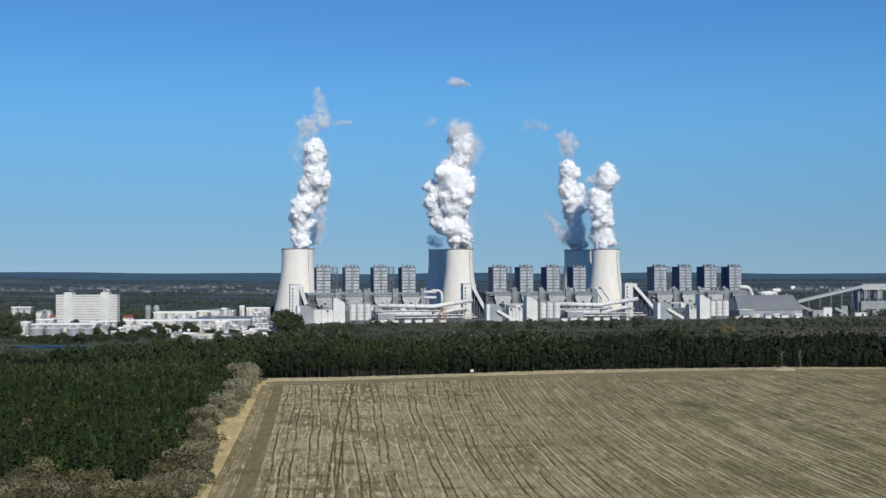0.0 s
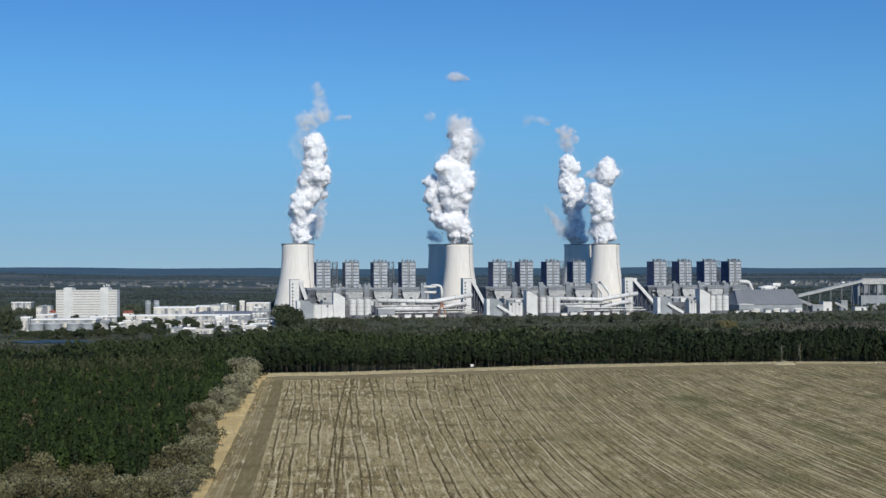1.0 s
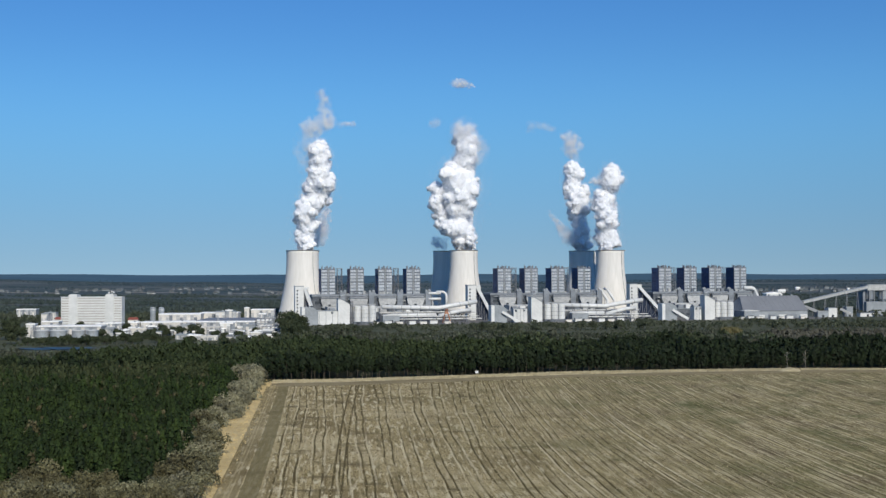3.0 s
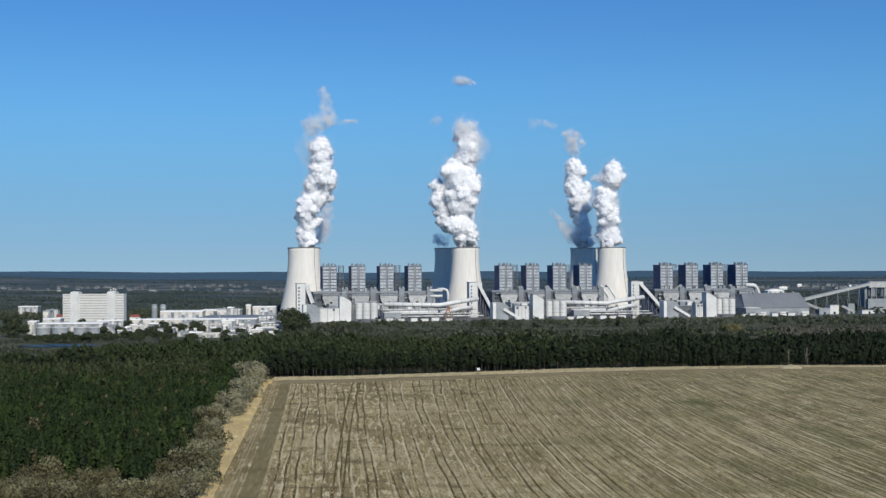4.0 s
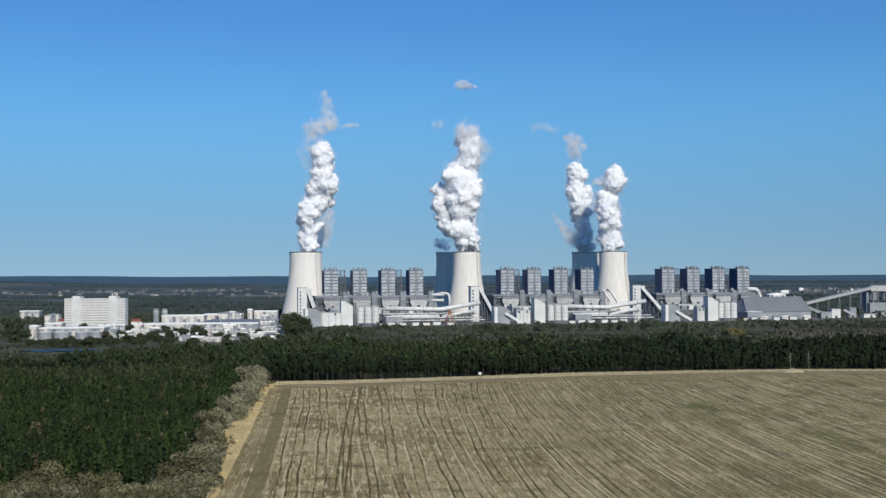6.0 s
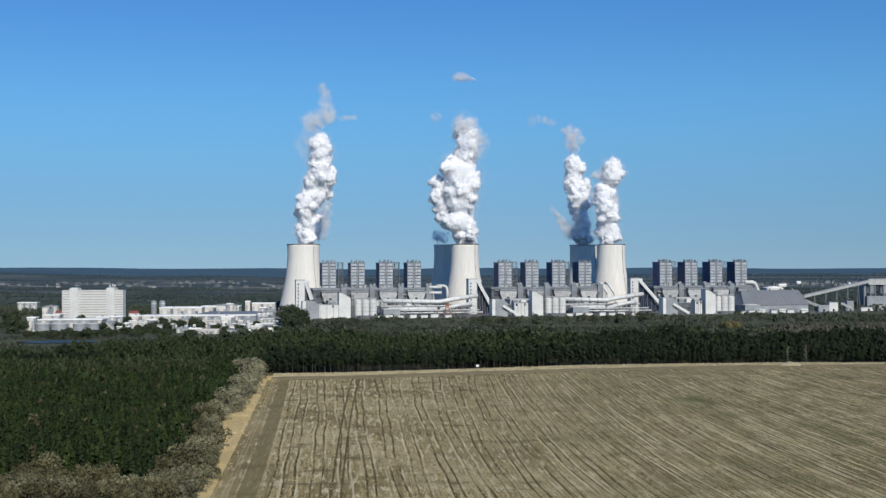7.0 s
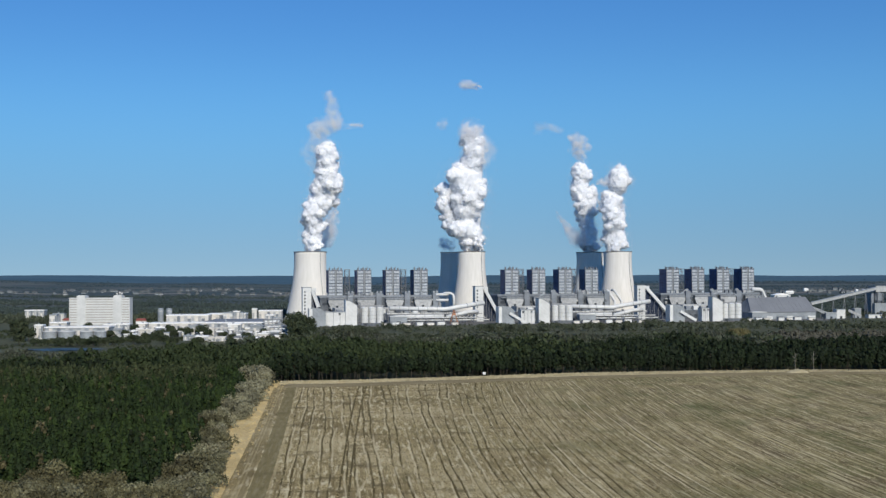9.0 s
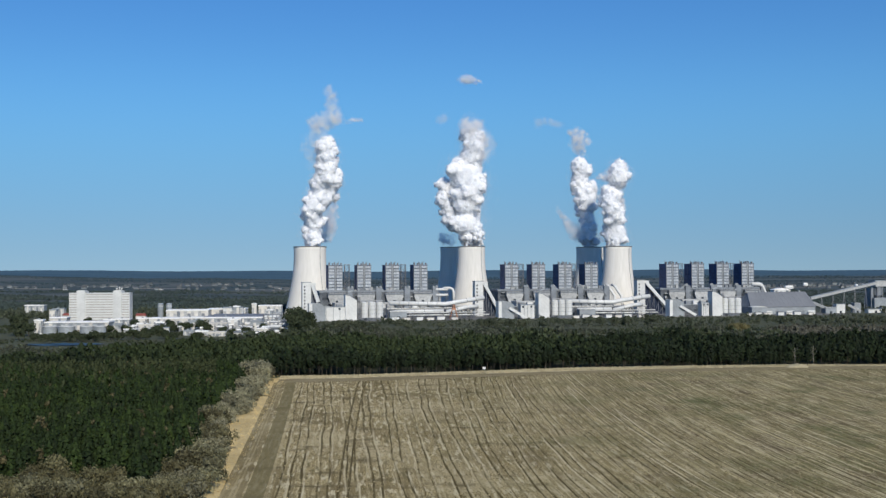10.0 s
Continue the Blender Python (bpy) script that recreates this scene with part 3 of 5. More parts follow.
low = np.clip(1.0 - np.clip(p[:, 1] - 1320, 0, None) / 320, 0.22, 0.95) - np.where(p[:, 1] < 985, 0.15, 0.5) * ((p[:, 0] < -230) & (p[:, 1] < 1330))
clump = np.sin(p[:, 0] / 37) + np.sin(p[:, 1] / 29 + p[:, 0] / 90) + rng.normal(0, 0.5, len(p))
town = (p[:, 0] < -190) & (p[:, 1] > 1330)
pond = (p[:, 0] < -335) & (p[:, 0] > -462) & (p[:, 1] > 1110) & (p[:, 1] < 1285)
bare = (p[:, 0] > 0.262 * p[:, 1] + 18 * np.sin(p[:, 1] / 37)) & (p[:, 1] < 1420)
keep = (clump > -1.1) & ~town & ~bare & ~pond
q = p[keep]
low = np.where((p[:, 0] < -0.2 * p[:, 1]) & (p[:, 1] > 1130), np.minimum(low, 0.34), low)
sizes = low[keep] * rng.uniform(0.35, 1.0, len(q)) ** 1.3 * 1.35 * (0.9 + 0.2 * clump[keep])
tone = np.sin(q[:, 0] / 21 + 0.7) + np.sin(q[:, 1] / 33 + q[:, 0] / 57) + rng.normal(0, 1.0, len(q))
dun_leaf = surface("dun_scrub_leaves", (0.036, 0.045, 0.030), (0.082, 0.090, 0.064), 0.03, 0.8, fine=6, spread=0.35, island=True, through_light=0.2, world_space=True)
deep_leaf = surface("deep_green_leaves", (0.018, 0.030, 0.013), (0.056, 0.070, 0.032), 0.03, 0.8, fine=6, spread=0.4, island=True, through_light=0.2, world_space=True)
for leaf, pick, words in ((mixed_leaf, (tone > -0.6) & (tone < 0.7), "olive autumn scrub before the power station"), (dun_leaf, tone >= 0.7, "dun half-bare scrub before the power station"), (deep_leaf, tone <= -0.6, "deep green bushes before the power station")):
    woods("mixed_scrub", mixed_forms, q[pick], sizes[pick], leaf, words, "scrub")
q = p[bare & (clump > -1.3)]
bare_leaf = surface("bare_twigs", (0.042, 0.043, 0.033), (0.088, 0.088, 0.068), 0.03, 0.9, fine=6, spread=0.3, island=True, world_space=True)
woods("bare_copse", mixed_forms, q, rng.uniform(0.7, 1.35, len(q)), bare_leaf, "grey-brown leafless copse beyond the pines", "copse")
q = p[town & (clump > 0.5)]
woods("town_trees", mixed_forms, q, rng.uniform(0.25, 0.62, len(q)), deep_leaf, "small trees between the works halls", "trees")
p = scatter(-850, 900, 1660, 2330, 15.0)
p = p[seen_side(p)]
site_x = p[:, 0] * math.cos(radians(13)) + (p[:, 1] - 2060) * math.sin(radians(13))
site_y = -p[:, 0] * math.sin(radians(13)) + (p[:, 1] - 2060) * math.cos(radians(13))
works = ((site_x > -330) & (site_x < 700) & (site_y > -440)) | ((p[:, 0] < -190) & (p[:, 1] < 1960))
p = p[~works]
hx = rng.uniform(-300, 610, 900)
hy = -222 - 170 * rng.uniform(0, 1, 900) ** 1.3
hp = np.stack([hx * math.cos(radians(13)) - hy * math.sin(radians(13)), 2060 + hx * math.sin(radians(13)) + hy * math.cos(radians(13))], 1)
hs = 0.22 + 0.38 * np.clip(np.sin(hx / 31) + np.sin(hx / 13 + 1.3) - 0.35, 0, 1.6) ** 1.2 * rng.uniform(0.4, 1, 900) + rng.uniform(0, 0.2, 900)
woods("yard_hedge", mixed_forms, hp, hs, mixed_leaf, "uneven dark hedge of bushes before the yard", "hedge")
woods("plain_trees", mixed_forms, p, rng.uniform(0.6, 1.2, len(p)), mixed_leaf, "trees on the plain beside the power station", "trees")
# haze is put into these leaf colours: woods turn bluer with distance
far_leaf = surface("far_haze_blue_woods", (0.023, 0.060, 0.094), (0.045, 0.090, 0.124), 0.02, 0.9, fine=5, world_space=True, wide=9)
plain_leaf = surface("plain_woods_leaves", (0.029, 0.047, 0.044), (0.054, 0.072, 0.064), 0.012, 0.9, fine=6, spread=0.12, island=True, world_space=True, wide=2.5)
haze_leaf = surface("haze_blue_woods_leaves", (0.026, 0.053, 0.067), (0.048, 0.076, 0.088), 0.012, 0.9, fine=6, spread=0.12, island=True, world_space=True, wide=4)
FAR_FIELDS = ((-960, -800, 3600, 3640), (-900, -700, 3820, 3850), (-1300, -1150, 3540, 3580), (900, 1080, 3520, 3550), (620, 800, 3400, 3430), (-560, -380, 3700, 3735), (-240, -60, 3540, 3570), (1080, 1260, 3600, 3630), (-640, -500, 3560, 3590), (-470, -300, 3480, 3505), (-1150, -1000, 3680, 3710))


def open_land(p):
    """Farmland and villages: long clearings that lie across the view."""
    clear = np.zeros(len(p), bool)
    for x0, x1, d0, d1 in FAR_FIELDS:
        clear |= (p[:, 0] > x0 - 6) & (p[:, 0] < x1 + 6) & (p[:, 1] > d0 - 130) & (p[:, 1] < d1 + 5)
    return clear


def far_trees(name, d0, d1, across, along, size, leaf, label, cut):
    """Woods of the plain in belts across the view, tree by tree in one mesh."""
    gx, gy = np.meshgrid(np.arange(-0.385 * d1, 0.385 * d1, across), np.arange(d0, d1, along))
    p = np.stack([gx.ravel(), gy.ravel()], 1)
    p = p + rng.uniform(-0.5, 0.5, p.shape) * np.array((across, along))
    p = p[np.abs(p[:, 0]) < 0.385 * p[:, 1]]
    belt = np.sin(p[:, 1] / 31 + p[:, 0] / 700) + np.sin(p[:, 1] / 53 + p[:, 0] / 410 + 2) + 0.8 * np.sin(p[:, 0] / 150 + p[:, 1] / 37) + 0.6 * np.sin(p[:, 0] / 67 + 1)
    sx = p[:, 0] * math.cos(radians(13)) + (p[:, 1] - 2060) * math.sin(radians(13))
    sy = -p[:, 0] * math.sin(radians(13)) + (p[:, 1] - 2060) * math.cos(radians(13))
    p = p[(belt + rng.normal(0, 0.35, len(p)) > cut) & ~open_land(p) & ~((sx > -330) & (sx < 700) & (sy < 380))]
    return woods(name, [f * size for f in far_forms], p, rng.uniform(0.6, 1.25, len(p)), leaf, label, "woods")


far_forms = forms_of(bush_form, 5, 16, 2.3, True, h=8.5, w=5.0, lumps=5, base=-0.1)
far_trees("plain_woods", 2330, 3080, 9.0, 9.0, 0.72, plain_leaf, "dark grey-green woods on the plain behind the power station", -0.9)
far_trees("plain_woods", 3080, 3520, 9.5, 9.5, 0.52, plain_leaf, "dull green woods and hedges on the plain", -0.2)
far_trees("far_woods", 3520, 4330, 11.0, 12.0, 0.38, haze_leaf, "far woods between villages, blued by haze put into their colour", -0.1)
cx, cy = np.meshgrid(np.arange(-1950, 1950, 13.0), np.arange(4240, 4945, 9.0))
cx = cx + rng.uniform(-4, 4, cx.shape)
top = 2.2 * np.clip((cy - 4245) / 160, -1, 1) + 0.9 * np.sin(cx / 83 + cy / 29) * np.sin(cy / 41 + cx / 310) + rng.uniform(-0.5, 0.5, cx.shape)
tagged(sheet("far_woods", cx, cy, ground_z(cx, cy) + top, far_leaf), "far dark forest reaching to the horizon, haze put into its blue colour", "woods", kind="stuff")

# the first rows of the wood, tree by tree
pine_trees = []
for k in range(6):
    r = np.random.default_rng(300 + k)
    t = thing("pine_tree", pose(0, 0, -900 - 40 * k), ("slender pine with a bare trunk and dark crown", "dark bushy pine branched down to the grass")[k % 2], "tree", "pines at the edge of the wood")
    o = new("crown", lots("crown", tuft_tris(*pine_form(r, 170, h=13.5, w=(2.6, 3.0)[k % 2], base=(0.50, 0.22)[k % 2], domed=True), 0.78, r), belt_leaf, 3))
    o.parent = t
    bm = bmesh.new()
    lean = r.uniform(-0.25, 0.25, 2)
    tube(bm, ((0, 0, -0.3), (lean[0], lean[1], 5)), 0.17, 7)
    tube(bm, ((lean[0], lean[1], 4.9), (lean[0], lean[1], 12)), 0.11, 6)
    for j in range(7):
        a, z = r.uniform(0, 6.3), r.uniform(4, 9)
        tube(bm, ((lean[0], lean[1], z), (lean[0] + 1.6 * math.cos(a), lean[1] + 1.6 * math.sin(a), z + 0.5)), 0.05, 4)
    part("trunk", bm, bark, t, "brown bare trunk")
    pine_trees.append(t)
spots = []
for k in range(150):
    u = -14 + 3.05 * k + rng.uniform(-1, 1)
    spots.append((u, float(wood_edge(u)) + rng.uniform(-1, 4)))
for k in range(70):
    u = -14 + 6.4 * k + rng.uniform(-1.5, 1.5)
    spots.append((u, float(wood_edge(u)) + rng.uniform(4, 8)))
for k, (u, v) in enumerate(spots):
    x, y = field_xy(u, v)
    m = pose(x, y, 0, 0, 0, rng.uniform(0, 360)) @ Matrix.Scale(rng.uniform(0.62, 1.12), 4)
    if k < len(pine_trees):
        pine_trees[k].matrix_world = m
    else:
        low_branched = rng.uniform(0, 1) < np.interp(u, (0, 90, 200, 260), (0.12, 0.3, 0.75, 0.95))
        c = copy_thing(pine_trees[2 * (k % 3) + int(low_branched)], m)
        c.scale = m.to_scale()

# grey shrubs between the plantation and the field
olive_shrub = surface("olive_shrub_leaves", (0.056, 0.054, 0.024), (0.122, 0.114, 0.058), 0.15, 0.8, fine=5, spread=0.35, island=True, through_light=0.2, world_space=True, each=0.35)
brown_shrub = surface("brown_shrub_leaves", (0.098, 0.096, 0.050), (0.205, 0.200, 0.118), 0.15, 0.8, fine=5, spread=0.35, island=True, through_light=0.2, world_space=True, each=0.35)
shrub_kinds = ((shrub_leaf, "grey shrub with silvery autumn leaves"), (olive_shrub, "olive green autumn shrub at the field's edge"), (brown_shrub, "brownish half-bare autumn shrub"), (shrub_leaf, "grey shrub with silvery autumn leaves"))
shrubs = []
for k in range(8):
    r = np.random.default_rng(500 + k)
    leaf, words = shrub_kinds[k % 4]
    t = thing("shrub", pose(0, 0, 0), words, "shrub", "shrubs along the field")
    q = tuft_tris(*bush_form(r, 1250, h=6.0, w=3.8, lumps=18, base=-0.15), 0.28, r)
    o = new("foliage", lots("foliage", q, leaf, 3))
    o.parent = t
    bm = bmesh.new()
    for j in range(6):
        a = j * 1.05
        tube(bm, ((0.2 * math.cos(a), 0.2 * math.sin(a), -0.3), (0.7 * math.cos(a), 0.7 * math.sin(a), 2.0), (1.4 * math.cos(a), 1.4 * math.sin(a), 4.0)), 0.09, 5)
    part("trunk", bm, bark, t, "thin branching brown stem")
    shrubs.append(t)
spots = []
for v in np.arange(-454, -2, 7.0):
    for k in range(1 if -292 < v < -262 else 3 if v < -300 else 2):
        d = 3.6 + k * 5.6 + rng.uniform(-1.4, 1.4)
        spots.append((float(shrub_side(v)) - d, v + rng.uniform(-2.5, 2.5)))
for u in np.arange(-112, -40, 6.6):
    for k in range(7):
        spots.append((u + rng.uniform(-2, 2), float(clump_edge(u)) - 5 - 6.4 * k + rng.uniform(-2, 2)))
for v in np.arange(-454, -430, 5.5):
    spots.append((-35.5 + rng.uniform(-2, 2), v))
for k, (u, v) in enumerate(spots):
    x, y = field_xy(u, v)
    m = pose(x, y, 0, 0, 0, rng.uniform(0, 360)) @ Matrix.Scale(rng.uniform(0.6, 1.3) * (1.0 + 0.22 * math.sin(v / 11.0) + (0.75 if v > -70 else 0.3 if v > -255 or u < -38 else 0.1)), 4)
    if k < len(shrubs):
        shrubs[k].matrix_world = m
    else:
        kind = int(rng.integers(0, len(shrubs)))
        if v > -250:
            kind = kind // 4 * 4 + (0, 3)[kind % 2]
        elif v < -370:
            kind = kind // 4 * 4 + ((1, 1, 1, 2) if u < -38 else (1, 2, 0, 2))[kind % 4]
        c = copy_thing(shrubs[kind], m)
        c.scale = m.to_scale()


# ---- the power station, on a grid turned 13 degrees ----
SITE = pose(0, 2060, PLANT_Z, 0, 0, 13)


def site(a, b, z=0.0, turn=0.0):
    """Metres along the boiler row, behind its front line, and above the plant's yard."""
    return SITE @ pose(a, b, z, 0, 0, turn)


TOWER_H = 119.0


def tower_r(z):
    return 25.2 * math.sqrt(1 + ((z - 104) / 84) ** 2)


def cooling_tower(a, b, top, wide=1.0):
    t = thing("cooling_tower", site(a, b), "tall pale concrete hyperbolic cooling tower with a dark rim", "cooling tower", "cooling towers")
    bm = bmesh.new()
    prof = [(wide * tower_r(z), z) for z in np.linspace(9, top - 1.2, 36)]
    rings = lathe(bm, prof + [(r - 0.8, z) for r, z in prof[::-1]], 96)
    for k in range(96):
        j = (k + 1) % 96
        bm.faces.new((rings[-1][k], rings[-1][j], rings[0][j], rings[0][k]))
    part("shell", bm, concrete, t, smooth=True)
    bm = bmesh.new()
    r = wide * tower_r(top)
    rings = lathe(bm, [(r - 0.9, top - 1.2), (r + 0.7, top - 1.2), (r + 0.7, top), (r - 0.9, top), (r - 0.9, top - 1.2)], 96)
    part("rim", bm, concrete_dark, t, "dark rim walkway")
    bm = bmesh.new()
    for k in range(36):
        a0, a1 = 2 * math.pi * k / 36, 2 * math.pi * (k + 0.5) / 36
        a2 = 2 * math.pi * (k + 1) / 36
        r0, r1 = wide * tower_r(0) + 0.5, wide * tower_r(9)
        for a in (a0, a2):
            bar(bm, (r0 * math.cos(a1), r0 * math.sin(a1), 0), (r1 * math.cos(a), r1 * math.sin(a), 9.2), 0.5)
    part("inlet_ring", bm, concrete, t, "slanting concrete columns at the air inlet")
    bm = bmesh.new()
    ang = radians(-58)
    tube(bm, [((wide * tower_r(z) + 0.5) * math.cos(ang), (wide * tower_r(z) + 0.5) * math.sin(ang), z) for z in np.linspace(10, top, 24)], 0.45, 4)
    part("ladder", bm, mid_steel, t, "caged steel ladder")
    return t


for a, grow, back, wide in ((-229.8, 1.12, -210.7, 0.95), (62.7, 1.0, 59.2, 1.03), (344, 1.03, 333.5, 1.08)):
    cooling_tower(a, 140, TOWER_H, grow)
    cooling_tower(back, 262, TOWER_H + 1.5, wide)


def lattice(bm, x, y, w, z0, z1, step):
    """A square lattice mast."""
    c = [(x - w / 2, y - w / 2), (x + w / 2, y - w / 2), (x + w / 2, y + w / 2), (x - w / 2, y + w / 2)]
    for cx, cy in c:
        bar(bm, (cx, cy, z0), (cx, cy, z1), 0.4)
    z = z0
    k = 0
    while z < z1 - 0.1:
        zt = min(z + step, z1)
        for j in range(4):
            a, b = c[j], c[(j + 1) % 4]
            if k % 2:
                a, b = b, a
            bar(bm, (*a, z), (*b, zt), 0.24)
            bar(bm, (*a, zt), (*b, zt), 0.24)
        z, k = zt, k + 1
    return bm


def boiler(a):
    t = thing("boiler_tower", site(a, 0, 43) @ Matrix.Diagonal((1, 1, 1.055, 1)), "tall boiler tower with pale stacked panels and a dark flank", "boiler tower", "boiler towers")
    part("core", boxes((0, 23.5, 1.6, 33, 0, 39.5)), shade_navy, t, "dark steel core")
    part("front_wall", boxes((0.1, 23.4, 1.2, 1.6, 0, 39.5)), blue_grey, t, "blue-grey recessed front wall")
    part("slot", boxes((10.6, 13.2, 0.95, 1.2, 0, 39.5)), mid_steel, t, "darker middle slot")
    for row in range(8):
        z = 0.8 + row * 4.9
        for x0, x1 in ((0.9, 6.0), (6.5, 9.8), (14.0, 17.4), (17.9, 22.8)):
            part("panel", boxes((x0, x1, 0.3, 1.2, z, z + (3.5 if row % 3 else 2.7))), pale_panel, t)
        # a solid navy strip stands in for shade above each panel row
        part("shadow_gap", boxes((0.6, 23.0, 1.0, 1.2, z + 3.7, z + 4.1)), shade_navy, t, "navy strip for the shade between panel rows")
        part("walkway", boxes((-0.3, 23.9, -0.5, 1.5, z - 0.75, z - 0.45)), lattice_steel, t, "grey steel walkway")
        for y0 in (4, 13.5, 23):
            part("flank_panel", boxes((-0.35, 0.0, y0, y0 + 8, z, z + 3.6)), shade_navy, t)
    for x in (0.2, 10.3, 13.4, 23.3):
        part("column", boxes((x - 0.3, x + 0.3, 0.0, 1.6, 0, 41)), mid_steel, t)
    part("lift_shaft", boxes((11.0, 12.8, 0.7, 1.6, 0, 41.5)), blue_grey, t)
    part("roof", boxes((-0.5, 24, 0.3, 33.5, 39.5, 40.3)), mid_steel, t)
    for x, h in ((1.0, 3.4), (6.4, 2.6), (9.6, 3.8), (14.4, 3.4), (20.6, 3.0)):
        part("roof_vent", boxes((x, x + 1.9, 3, 8, 40.3, 40.3 + h)), mid_steel, t)
    for x in (4, 12, 19):
        bm = bmesh.new()
        bar(bm, (x, 16, 40.3), (x, 16, 45.5), 0.5)
        part("vent_pipe", bm, lattice_steel, t)
    return t


GROUPS = (-214.5, 88.0, 382.0)
for g in GROUPS:
    for k in range(4):
        boiler(g + 47.9 * k)
    for k in (0, 2):
        t = thing("lattice_mast", site(g + 47.9 * k + 33, 18, 43), "grey steel lattice stair mast between boiler towers", "steel mast", "lattice masts")
        part("frame", lattice(bmesh.new(), 0, 0, 8.0, 0, 43, 5.4), lattice_steel, t)
        part("landing", boxes((-3.8, 3.8, -3.8, 3.8, 21.6, 22.0)), lattice_steel, t)
        part("top_landing", boxes((-4.4, 4.4, -4.4, 4.4, 43, 43.5)), lattice_steel, t)
    t = thing("boiler_house", site(g, 0), "long grey boiler house under the boiler towers", "industrial building", "boiler houses")
    part("wall", boxes((-16, 178, -12, 46, 0, 40)), dark_grey, t)
    part("roof", boxes((-17, 179, -13, 47, 40, 43)), mid_steel, t)
    for k in range(4):
        x = 47.9 * k
        bm = prism(bmesh.new(), ((x - 1.5, 39), (x - 3, 33), (x + 2, 20), (x + 22, 20), (x + 27, 33), (x + 25.5, 39)), -19, -12)
        part("hopper_bay", bm, bay_grey, t, "pale tapering bunker bay")
        part("opening", boxes((x + 9.5, x + 13.5, -19.3, -18.6, 22, 27)), window_dark, t, "dark opening")
        part("beam", boxes((x - 4, x + 28, -20, -12.5, 36.5, 38.5)), mid_steel, t)
        part("stair_core", boxes((x + 29, x + 38, -17, -12, 0, 47)), mid_steel, t)
        part("vent", boxes((x + 31, x + 34, -8, -4, 43, 50)), blue_grey, t)
        bm = bmesh.new()
        for j in range(5):
            bar(bm, (x + 27 + 4.2 * j, -13.2, 3), (x + 27 + 4.2 * j, -13.2, 39), 0.4)
        part("pipe_rack", bm, lattice_steel, t, "row of steel pipes")
        part("tank", drum(bmesh.new(), 2.6, 43, 49, 14, (x + 40, 4), 1.6), blue_grey, t, "small domed tank")
    r4 = random.Random(int(g) + 900)
    for k in range(80):
        x, z = r4.uniform(-14, 174), r4.uniform(6, 37)
        w, h, d = r4.uniform(2, 9), r4.uniform(0.8, 4.5), r4.uniform(1.0, 5.0)
        part("equipment", boxes((x, x + w, -12.2 - d, -12.1, z, z + h)), (mid_steel, dark_grey, blue_grey, bay_grey, dark_grey, white_clad)[k % 6], t)
    for k in range(16):
        x = r4.uniform(-14, 172)
        part("roof_unit", boxes((x, x + r4.uniform(2, 6), -11, -11 + r4.uniform(2, 7), 43, 43 + r4.uniform(1.5, 6))), (mid_steel, blue_grey, bay_grey)[k % 3], t)
    for k in range(9):
        part("window_band", boxes((-12 + 21 * k, 4 + 21 * k, -12.35, -12, 28, 32)), window_dark, t)
    # the lower halls before it
    t = thing("filter_hall", site(g, 0), "low pale filter hall with pipe bridges on its front", "industrial building", "filter halls")
    # shadows under ducts and pipes are put into the dark wall colour
    part("wall", boxes((-10, 172, -76, -24, 0, 15)), dark_grey, t)
    part("upper_wall", boxes((2, 166, -64, -30, 15, 24)), bay_grey, t)
    part("roof", boxes((-11, 173, -77, -23, 15, 15.8)), blue_grey, t)
    for k in range(12):
        part("filter_box", boxes((4 + 13.6 * k, 13 + 13.6 * k, -74, -66, 15.8, 22)), (mid_steel, white_clad, bay_grey, dark_grey)[k % 4], t)
        part("window", boxes((4 + 13.6 * k, 12 + 13.6 * k, -76.3, -76, 4, 8)), window_dark, t)

# concrete darkened: the ducts' shadow is put into its colour
yard_mat = surface("yard_concrete", (0.08, 0.08, 0.075), (0.15, 0.148, 0.14), 0.02, 0.9, fine=9)
yard = tagged(part("yard", boxes((-300, 620, -214, 60, -0.4, 0.15)), yard_mat), "grey concrete yard of the power station", "yard", kind="structure")
yard.matrix_world = site(0, 0)

# ---- flue ducts to the towers ----
def duct(points, r, label, trestles=()):
    p0 = Vector(points[0])
    t = thing("flue_duct", site(p0.x, p0.y), label, "duct", "flue ducts")
    part("pipe", tube(bmesh.new(), [Vector((p[0] - p0.x, p[1] - p0.y, p[2])) for p in points], r, 14), white_clad, t, smooth=True)
    for a, b, z in trestles:
        bm = bmesh.new()
        for sx in (-2.2, 2.2):
            bar(bm, (a - p0.x + sx, b - p0.y, 0), (a - p0.x + sx * 0.7, b - p0.y, z), 0.45)
        bar(bm, (a - p0.x - 2, b - p0.y, z * 0.5), (a - p0.x + 2, b - p0.y, z * 0.5), 0.3)
        part("trestle", bm, lattice_steel, t)
    for p, q in zip(points, points[1:]):
        v, w = Vector(p), Vector(q)
        n = max(1, int((w - v).length / 14))
        for k in range(1, n):
            c, d = v.lerp(w, k / n), (w - v).normalized() * 0.35
            rel = c - Vector((p0.x, p0.y, 0))
            part("flange", tube(bmesh.new(), (rel - d, rel + d), r + 0.3, 14), blue_grey, t)
    return t


